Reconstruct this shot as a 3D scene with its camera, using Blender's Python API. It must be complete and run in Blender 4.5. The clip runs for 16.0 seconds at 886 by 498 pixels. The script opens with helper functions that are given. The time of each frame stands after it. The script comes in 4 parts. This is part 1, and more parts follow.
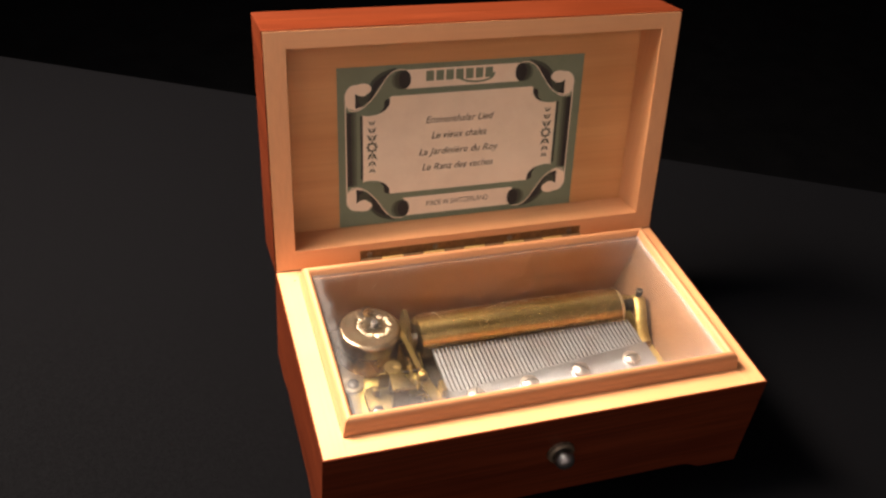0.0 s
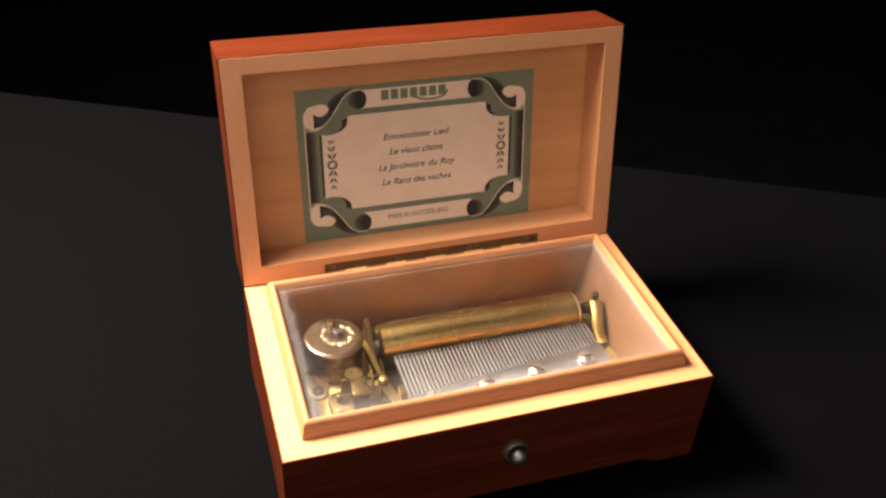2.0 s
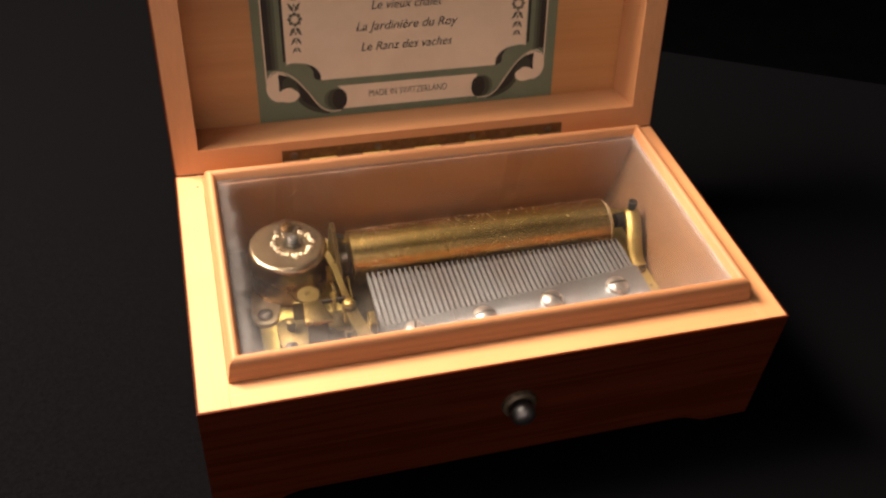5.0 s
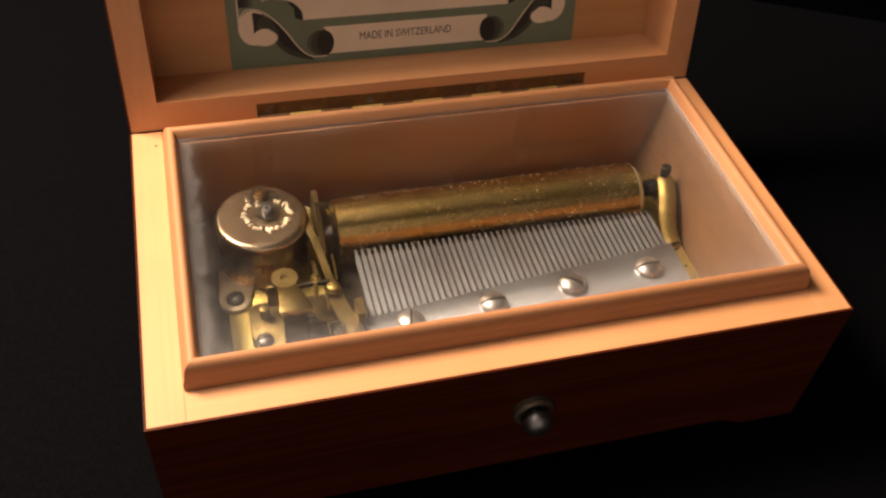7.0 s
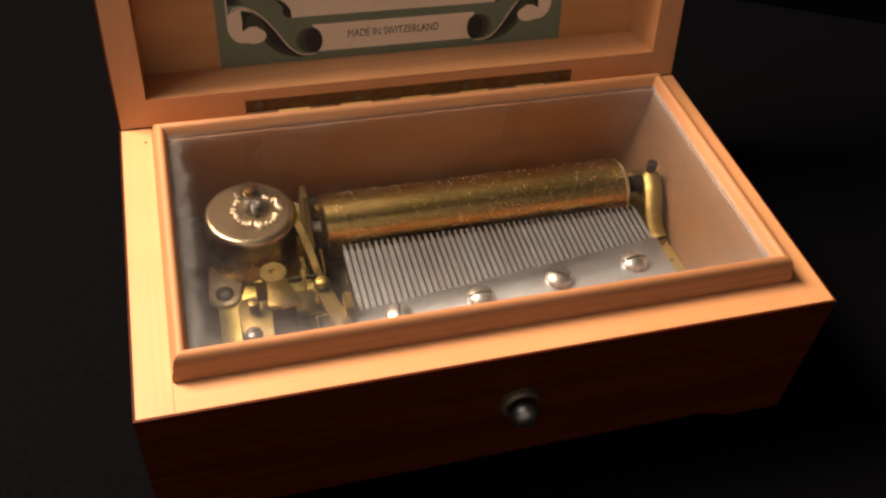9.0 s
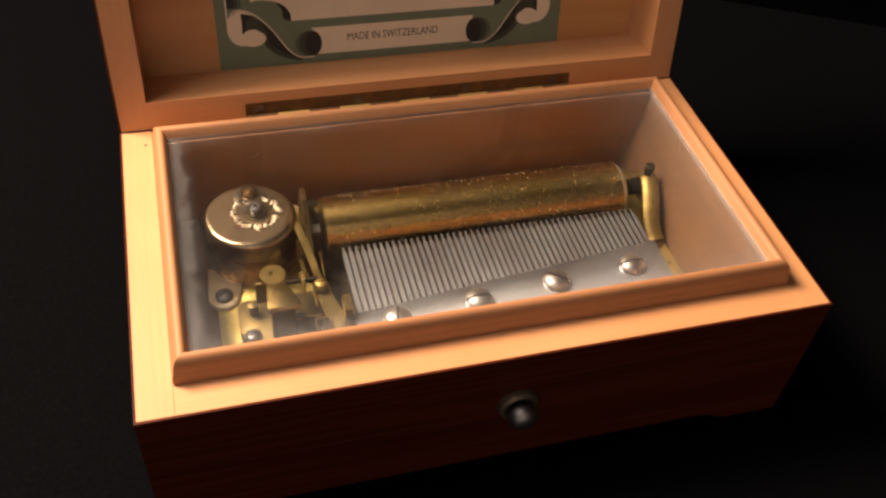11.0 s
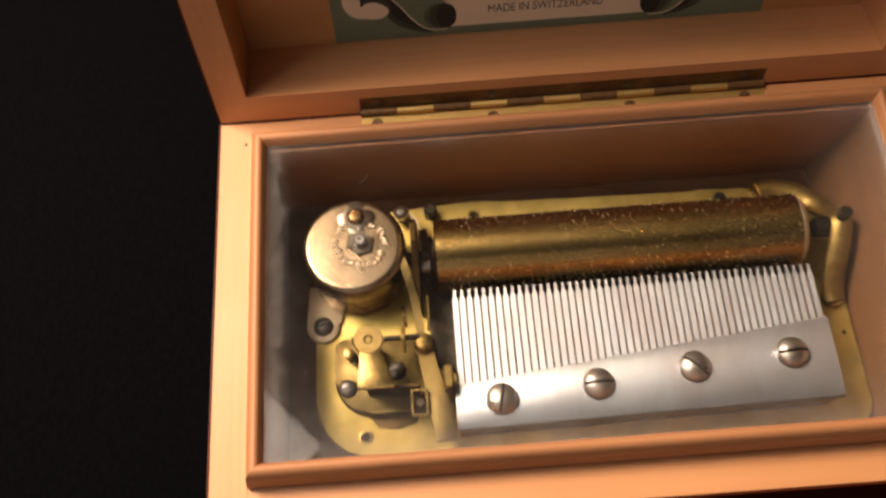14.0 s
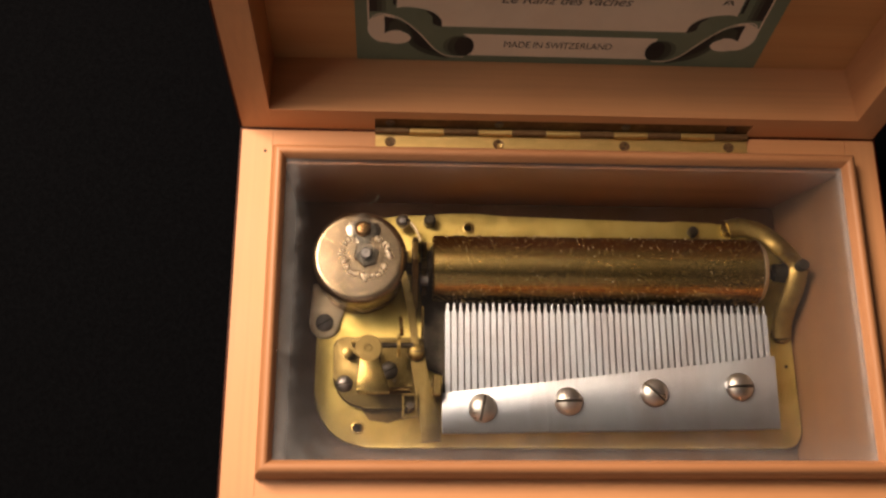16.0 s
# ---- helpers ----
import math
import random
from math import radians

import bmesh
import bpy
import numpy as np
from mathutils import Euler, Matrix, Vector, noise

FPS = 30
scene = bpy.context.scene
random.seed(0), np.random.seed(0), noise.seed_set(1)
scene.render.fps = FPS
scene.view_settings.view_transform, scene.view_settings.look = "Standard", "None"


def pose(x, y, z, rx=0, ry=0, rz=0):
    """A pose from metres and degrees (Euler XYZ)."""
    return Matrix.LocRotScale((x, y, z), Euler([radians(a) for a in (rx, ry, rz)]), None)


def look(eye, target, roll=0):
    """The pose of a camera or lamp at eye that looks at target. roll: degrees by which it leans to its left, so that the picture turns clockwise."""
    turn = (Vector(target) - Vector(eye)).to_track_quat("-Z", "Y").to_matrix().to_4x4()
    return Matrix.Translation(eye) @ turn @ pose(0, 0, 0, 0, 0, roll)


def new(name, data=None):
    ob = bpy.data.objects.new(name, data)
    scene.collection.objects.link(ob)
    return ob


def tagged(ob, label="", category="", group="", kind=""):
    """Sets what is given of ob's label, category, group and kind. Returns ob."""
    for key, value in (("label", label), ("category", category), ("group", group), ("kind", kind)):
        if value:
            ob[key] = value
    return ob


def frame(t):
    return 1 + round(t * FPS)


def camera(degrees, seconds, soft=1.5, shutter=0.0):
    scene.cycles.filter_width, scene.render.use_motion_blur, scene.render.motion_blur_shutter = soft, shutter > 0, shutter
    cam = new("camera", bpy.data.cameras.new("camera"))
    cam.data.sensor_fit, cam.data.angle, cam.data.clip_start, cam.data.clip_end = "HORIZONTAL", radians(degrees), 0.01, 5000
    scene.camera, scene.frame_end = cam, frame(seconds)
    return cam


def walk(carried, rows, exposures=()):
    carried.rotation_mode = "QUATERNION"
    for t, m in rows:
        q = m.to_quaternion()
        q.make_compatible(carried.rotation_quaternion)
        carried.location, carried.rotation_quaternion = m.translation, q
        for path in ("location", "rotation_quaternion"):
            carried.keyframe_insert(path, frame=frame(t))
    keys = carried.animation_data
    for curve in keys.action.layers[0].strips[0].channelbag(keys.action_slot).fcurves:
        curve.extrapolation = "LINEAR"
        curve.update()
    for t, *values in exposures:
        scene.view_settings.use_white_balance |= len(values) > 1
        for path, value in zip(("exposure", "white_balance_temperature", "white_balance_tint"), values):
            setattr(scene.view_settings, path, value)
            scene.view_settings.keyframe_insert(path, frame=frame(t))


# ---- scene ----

SOFT = 2.4
# camera begin
cam = camera(51.20, 16.0, soft=SOFT, shutter=0.6)
PATH = [
    (0, -0.11281, -0.26306, 0.26978, -20.804, -38.163, 6.320),
    (0.5, -0.10905, -0.26537, 0.27133, 339.102, -38.166, 6.229),
    (1, -0.10320, -0.26970, 0.27608, 339.316, -38.111, 5.762),
    (1.5, -0.10118, -0.28055, 0.27673, 340.254, -37.221, 4.117),
    (2, -0.09731, -0.28249, 0.27814, 340.427, -37.102, 3.704),
    (2.5, -0.09369, -0.28204, 0.27195, -20.253, -36.933, 3.887),
    (3, -0.08924, -0.27551, 0.26278, -18.916, -38.009, 3.572),
    (3.5, -0.08326, -0.26435, 0.25201, -18.654, -38.654, 3.741),
    (4, -0.07760, -0.25234, 0.24043, 341.167, -40.053, 4.488),
    (4.5, -0.07224, -0.23969, 0.23100, -18.478, -41.329, 4.703),
    (7, -0.05760, -0.19330, 0.20065, -18.929, -46.141, 5.950),
    (7.5, -0.05754, -0.19516, 0.20064, 340.886, -45.847, 6.051),
    (8, -0.05751, -0.19542, 0.19983, -19.311, -45.718, 6.042),
    (8.5, -0.05773, -0.19636, 0.20067, -19.375, -45.767, 6.073),
    (9, -0.05702, -0.19671, 0.20036, -19.456, -45.788, 6.114),
    (11.5, -0.05741, -0.19683, 0.20210, -19.604, -45.896, 6.354),
    (12, -0.05978, -0.19349, 0.20118, -19.435, -45.940, 6.445),
    (12.5, -0.05772, -0.18529, 0.19764, 340.405, -46.130, 6.943),
    (13, -0.05799, -0.15854, 0.18354, -20.122, -47.123, 8.152),
    (13.5, -0.03788, -0.13431, 0.20041, 346.377, -52.004, 5.588),
    (14, -0.02910, -0.11395, 0.22438, 0.146, -65.973, -4.425),
    (14.5, -0.02043, -0.10059, 0.24799, -3.317, -70.243, 3.057),
    (15, -0.02178, -0.09684, 0.25648, 0.732, -71.777, 1.270),
    (15.5, -0.03144, -0.09719, 0.25664, -4.716, -72.857, 6.673),
    (16, -0.04010, -0.08927, 0.25296, 349.640, -73.583, 10.699),
]
# camera end
EXPOSURES = [(0.0, -0.04, 6350, 14), (2.5, -0.02, 6350, 14), (4.5, -0.36, 6450, 15), (7.0, -1.11, 6750, 14), (13.0, -1.14, 6750, 15), (13.5, -1.48, 6750, 16), (14.0, -1.6, 6700, 15), (14.6, -1.74, 6750, 16), (16.0, -1.74, 6750, 16)]
walk(cam, [(t, pose(x, y, z, 90 + pitch, 0, yaw) @ pose(0, 0, 0, 0, 0, roll)) for t, x, y, z, yaw, pitch, roll in PATH], EXPOSURES)

# ---- world and light ----
RIM = 47.0  # height of the box's rim, mm
TABLE = 5.3  # height of the table top, mm
world = bpy.data.worlds.new("dark_room")
scene.world = world
world.use_nodes = True
world.node_tree.nodes["Background"].inputs[0].default_value = (0.5, 0.6, 0.8, 1)
world.node_tree.nodes["Background"].inputs[1].default_value = 0.016
# the dim end of the lamp's diffuser, its corner over the box
CORNER, LONG, WIDE = Vector((-0.120, 0.022, 0.440 + RIM * 0.001)), 0.30, 0.16
edge_a = Vector((-0.66, 0.69, -0.25)).normalized()
facing = edge_a.cross(Vector((-0.43, -0.90, -0.10))).normalized()
facing = facing if facing.z < 0 else -facing
edge_b = facing.cross(edge_a)
edge_b = edge_b if edge_b.y < 0 else -edge_b
panel = bpy.data.lights.new("soft_lamp", "AREA")
panel.shape, panel.size, panel.size_y, panel.energy, panel.color = "RECTANGLE", LONG, WIDE, 3.6, (1.0, 0.86, 0.72)
lamp = new("soft_lamp", panel)
axis_z = -facing
lamp.matrix_world = Matrix.Translation(CORNER + edge_a * LONG / 2 + edge_b * WIDE / 2) @ Matrix((edge_a, axis_z.cross(edge_a), axis_z)).transposed().to_4x4()
# the bright lamp, up behind the left of the box
bulb = bpy.data.lights.new("lamp_bulb", "AREA")
bulb.shape, bulb.size, bulb.size_y, bulb.energy, bulb.color = "ELLIPSE", 0.21, 0.13, 15.5, (1.0, 0.72, 0.485)
lamp = new("lamp_bulb", bulb)
aim = (Vector((-0.03, -0.05, 0.03)) - Vector((-0.27, 0.128, 0.45))).normalized()
along = Vector((0.60, -0.75, -0.25))
along = (along - aim * along.dot(aim)).normalized()
lamp.matrix_world = Matrix.Translation((-0.27, 0.128, 0.45)) @ Matrix((along, along.cross(aim), -aim)).transposed().to_4x4()
# unseen fill lamp, added in front of the box to brighten lid and front
room = bpy.data.lights.new("room_fill", "AREA")
room.shape, room.size, room.energy, room.color = "SQUARE", 1.4, 8.2, (1.0, 0.77, 0.66)
lamp = new("room_fill", room)
lamp.matrix_world = look((-0.35, -1.08, 0.62), (0, 0, 0.05))


# ---- materials ----
def material(name):
    m = bpy.data.materials.new(name)
    m.use_nodes = True
    nt = m.node_tree
    return m, nt, nt.nodes["Principled BSDF"]


def node(nt, kind, **sets):
    n = nt.nodes.new(kind)
    for k, v in sets.items():
        n.inputs[k.replace("_", " ")].default_value = v
    return n


def coords(nt, scale):
    tc = nt.nodes.new("ShaderNodeTexCoord")
    mp = nt.nodes.new("ShaderNodeMapping")
    mp.inputs["Scale"].default_value = scale
    nt.links.new(tc.outputs["Object"], mp.inputs["Vector"])
    return mp.outputs["Vector"]


def ramp(nt, fac, stops):
    r = nt.nodes.new("ShaderNodeValToRGB")
    el = r.color_ramp.elements
    while len(el) < len(stops):
        el.new(0.5)
    for e, (p, c) in zip(el, stops):
        e.position, e.color = p, (*c, 1)
    nt.links.new(fac, r.inputs["Fac"])
    return r.outputs["Color"]


def bump(nt, bsdf, height, strength, distance=0.0002):
    b = node(nt, "ShaderNodeBump", Strength=strength, Distance=distance)
    nt.links.new(height, b.inputs["Height"])
    nt.links.new(b.outputs["Normal"], bsdf.inputs["Normal"])


def mix(nt, fac, a, b, blend="MIX"):
    m = nt.nodes.new("ShaderNodeMix")
    m.data_type, m.blend_type = "RGBA", blend
    if isinstance(fac, float):
        m.inputs[0].default_value = fac
    else:
        nt.links.new(fac, m.inputs[0])
    for sock, v in ((m.inputs[6], a), (m.inputs[7], b)):
        if isinstance(v, tuple):
            sock.default_value = (*v, 1)
        else:
            nt.links.new(v, sock)
    return m.outputs[2]


def wood(name, dark, light, along, rough, coat, pores=0.25, shine=0.5):
    """Lacquered wood with its grain along the axis 0, 1 or 2."""
    m, nt, b = material(name)
    s = [900.0, 900.0, 900.0]
    s[along] = 22.0
    fine = node(nt, "ShaderNodeTexNoise", Scale=1.0, Detail=6.0, Roughness=0.6)
    nt.links.new(coords(nt, s), fine.inputs["Vector"])
    s2 = [110.0, 110.0, 110.0]
    s2[along] = 7.0
    broad = node(nt, "ShaderNodeTexNoise", Scale=1.0, Detail=3.0, Distortion=0.6)
    nt.links.new(coords(nt, s2), broad.inputs["Vector"])
    base = ramp(nt, broad.outputs["Fac"], [(0.3, dark), (0.7, light)])
    grain = ramp(nt, fine.outputs["Fac"], [(0.38, (1 - pores,) * 3), (0.6, (1, 1, 1))])
    blotch = node(nt, "ShaderNodeTexNoise", Scale=28.0, Detail=4.0)
    nt.links.new(coords(nt, (1, 1, 1)), blotch.inputs["Vector"])
    tone = ramp(nt, blotch.outputs["Fac"], [(0.3, (0.92, 0.90, 0.88)), (0.7, (1, 1, 1))])
    nt.links.new(mix(nt, 1.0, mix(nt, 1.0, base, grain, "MULTIPLY"), tone, "MULTIPLY"), b.inputs["Base Color"])
    nt.links.new(ramp(nt, blotch.outputs["Fac"], [(0.3, (rough - 0.06,) * 3), (0.7, (rough + 0.08,) * 3)]), b.inputs["Roughness"])
    b.inputs["Specular IOR Level"].default_value = shine
    b.inputs["Coat Weight"].default_value = coat
    b.inputs["Coat Roughness"].default_value = 0.28
    bump(nt, b, fine.outputs["Fac"], 0.05, 0.00006)
    return m


def metal(name, low, high, rough, scale=300.0, bumpy=0.1, stretch=None, metallic=1.0, vary=1.0):
    m, nt, b = material(name)
    n = node(nt, "ShaderNodeTexNoise", Scale=scale, Detail=5.0, Roughness=0.65)
    nt.links.new(coords(nt, stretch or (1, 1, 1)), n.inputs["Vector"])
    nt.links.new(ramp(nt, n.outputs["Fac"], [(0.3, low), (0.68, high)]), b.inputs["Base Color"])
    nt.links.new(ramp(nt, n.outputs["Fac"], [(0.3, (rough + 0.1 * vary,) * 3), (0.7, (rough - 0.05 * vary,) * 3)]), b.inputs["Roughness"])
    b.inputs["Metallic"].default_value = metallic
    bump(nt, b, n.outputs["Fac"], bumpy, 0.0001)
    return m


def plain(name, low, high, rough, scale=200.0, bumpy=0.2):
    return metal(name, low, high, rough, scale, bumpy, None, 0.0)


MAPLE_X = wood("lacquered maple, grain along the front", (0.588, 0.298, 0.142), (0.614, 0.318, 0.152), 0, 0.5, 0.08, 0.06)
MAPLE_Y = wood("lacquered maple, grain front to back", (0.588, 0.298, 0.142), (0.614, 0.318, 0.152), 1, 0.5, 0.08, 0.06)
MAPLE_Z = wood("lacquered maple, upright grain", (0.588, 0.298, 0.142), (0.614, 0.318, 0.152), 2, 0.5, 0.08, 0.06)
MOULD_X = wood("moulding wood, along the front", (0.39, 0.187, 0.086), (0.43, 0.212, 0.100), 0, 0.52, 0.06, 0.05)
MOULD_Y = wood("moulding wood, front to back", (0.39, 0.187, 0.086), (0.43, 0.212, 0.100), 1, 0.52, 0.06, 0.05)
PANEL = wood("lid panel veneer", (0.49, 0.245, 0.09), (0.58, 0.315, 0.126), 0, 0.5, 0.15, 0.055)
# lining wood darkened in colour for the shade inside, side walls most
INSIDE_SHADED = wood("darkened bare inside wood", (0.168, 0.064, 0.022), (0.228, 0.091, 0.033), 0, 0.6, 0.0, 0.12)
INSIDE_SHADED_Y = wood("darkened bare inside wood, front to back", (0.102, 0.050, 0.022), (0.138, 0.070, 0.031), 1, 0.6, 0.0, 0.12)
VENEER_X = wood("red veneer, along the front", (0.060, 0.0118, 0.0042), (0.086, 0.0180, 0.0060), 0, 0.42, 0.0, 0.34, 0.12)
VENEER_Y = wood("red veneer, front to back", (0.060, 0.0118, 0.0042), (0.086, 0.0180, 0.0060), 1, 0.42, 0.0, 0.34, 0.12)
BRASS = metal("brass", (0.30, 0.225, 0.082), (0.46, 0.345, 0.135), 0.23, 260.0, 0.06, vary=0.6)
PLATE_BRASS = metal("lacquered brass plate", (0.44, 0.36, 0.118), (0.58, 0.475, 0.165), 0.50, 200.0, 0.06, vary=0.6)
OLIVE = metal("dull olive brass", (0.20, 0.15, 0.060), (0.31, 0.24, 0.098), 0.30, 320.0, 0.08, None, 1.0, vary=0.6)
BASE = metal("dark olive brass", (0.10, 0.078, 0.031), (0.165, 0.128, 0.053), 0.42, 320.0, 0.08, vary=0.6)
BRASS_DULL = metal("tarnished brass", (0.22, 0.162, 0.058), (0.36, 0.27, 0.10), 0.46, 320.0, 0.15)
CYLINDER = metal("aged brass cylinder", (0.40, 0.285, 0.098), (0.58, 0.425, 0.165), 0.25, 1300.0, 0.018, (1, 1, 1), vary=0.35)
PIN = metal("steel pin", (0.72, 0.61, 0.42), (0.88, 0.77, 0.56), 0.24)
BARREL = metal("polished nickel brass", (0.44, 0.36, 0.255), (0.56, 0.47, 0.345), 0.23, 160.0, 0.03, (1, 0.3, 1), vary=0.5)
DARK_BROWN = metal("dark brown nickel brass", (0.20, 0.118, 0.052), (0.34, 0.21, 0.10), 0.24, 160.0, 0.05)
SPARK = metal("bright cut metal", (0.82, 0.74, 0.60), (0.94, 0.88, 0.78), 0.30, 160.0, 0.0)
WORN = metal("worn nickel", (0.36, 0.34, 0.30), (0.50, 0.47, 0.42), 0.17, 240.0, 0.15)
PALE = metal("pale nickel brass", (0.60, 0.52, 0.38), (0.76, 0.67, 0.51), 0.36, 160.0, 0.1)
PATINA = metal("patinated hinge brass", (0.12, 0.068, 0.03), (0.20, 0.12, 0.055), 0.5, 400.0, 0.1, None, 0.35)
LEAF = metal("worn hinge brass", (0.60, 0.45, 0.18), (0.80, 0.61, 0.26), 0.52, 300.0, 0.25, (0.4, 1, 1))
BRONZE = metal("dull bronze ring", (0.12, 0.10, 0.07), (0.20, 0.17, 0.12), 0.42, 400.0, 0.1, None, 0.6)
GREY = metal("grey steel", (0.24, 0.245, 0.25), (0.34, 0.34, 0.34), 0.38, 240.0, 0.15)
NICKEL = metal("nickel plate", (0.54, 0.54, 0.54), (0.70, 0.70, 0.69), 0.29, 300.0, 0.1)
STEEL = metal("ground steel comb", (0.27, 0.308, 0.362), (0.33, 0.372, 0.43), 0.37, 500.0, 0.02, (1, 0.25, 1), vary=0.2)


def grind(m, weight):
    """Grinding lines along the teeth, which spread the gloss sideways."""
    nt = m.node_tree
    across = nt.nodes.new("ShaderNodeCombineXYZ")
    across.inputs[0].default_value = 1.0
    shader = nt.nodes["Principled BSDF"]
    shader.inputs["Anisotropic"].default_value = weight
    nt.links.new(across.outputs[0], shader.inputs["Tangent"])


grind(STEEL, 0.84)


def stain(m, tint, scale):
    """Broad faint stains over a metal's colour."""
    nt = m.node_tree
    shader = nt.nodes["Principled BSDF"]
    was = shader.inputs["Base Color"].links[0].from_socket
    n = node(nt, "ShaderNodeTexNoise", Scale=scale, Detail=5.0, Roughness=0.6)
    nt.links.new(coords(nt, (1, 0.6, 1)), n.inputs["Vector"])
    nt.links.new(mix(nt, 1.0, was, ramp(nt, n.outputs["Fac"], [(0.40, tint), (0.60, (1, 1, 1))]), "MULTIPLY"), shader.inputs["Base Color"])


stain(STEEL, (0.90, 0.84, 0.82), 90.0)
stain(PLATE_BRASS, (0.78, 0.76, 0.72), 120.0)
stain(BARREL, (0.84, 0.80, 0.76), 110.0)
grind(CYLINDER, 0.45)
BLUED = metal("dark steel screw", (0.12, 0.12, 0.13), (0.25, 0.25, 0.26), 0.35)
DARK_BRASS = metal("dark brass", (0.05, 0.032, 0.014), (0.11, 0.075, 0.03), 0.45, 320.0, 0.15)
DARK = metal("blackened steel and shade", (0.03, 0.028, 0.025), (0.07, 0.06, 0.05), 0.45)
FLOOR = plain("dark floor of the case", (0.065, 0.030, 0.014), (0.10, 0.048, 0.024), 0.7, 60.0)
FLOOR.node_tree.nodes["Principled BSDF"].inputs["Specular IOR Level"].default_value = 0.12
GREEN = plain("sage green print", (0.14, 0.18, 0.118), (0.162, 0.205, 0.135), 0.6, 90.0, 0.05)
CREAM = plain("cream paper", (0.72, 0.61, 0.46), (0.78, 0.67, 0.51), 0.6, 90.0, 0.05)
INK = plain("black print", (0.012, 0.011, 0.010), (0.02, 0.018, 0.016), 0.6, 90.0, 0.05)
PRINT = plain("brown-black print", (0.045, 0.034, 0.026), (0.06, 0.045, 0.035), 0.6, 90.0, 0.05)
MIDTONE = plain("deep sage print", (0.075, 0.095, 0.062), (0.09, 0.112, 0.075), 0.6, 90.0, 0.05)
SPRIG = plain("olive print", (0.085, 0.085, 0.058), (0.105, 0.105, 0.072), 0.6, 90.0, 0.05)
SHADE = plain("dark green print", (0.035, 0.042, 0.028), (0.05, 0.06, 0.04), 0.6, 90.0, 0.05)
CLOTH = plain("black table top", (0.00135, 0.00145, 0.0019), (0.0020, 0.0022, 0.0028), 0.7, 900.0, 0.3)
cloth = CLOTH.node_tree.nodes["Principled BSDF"]
cloth.inputs["Specular IOR Level"].default_value = 0.012
cloth.inputs["Specular Tint"].default_value = (0.60, 0.78, 1.0, 1)
cloth.inputs["Sheen Weight"].default_value, cloth.inputs["Sheen Roughness"].default_value = 0.015, 0.5
cloth.inputs["Sheen Tint"].default_value = (0.54, 0.70, 1.0, 1)
WALL = plain("black wall", (0.010, 0.0115, 0.015), (0.015, 0.017, 0.021), 0.9, 12.0)
WALL.node_tree.nodes["Principled BSDF"].inputs["Specular IOR Level"].default_value = 0.01


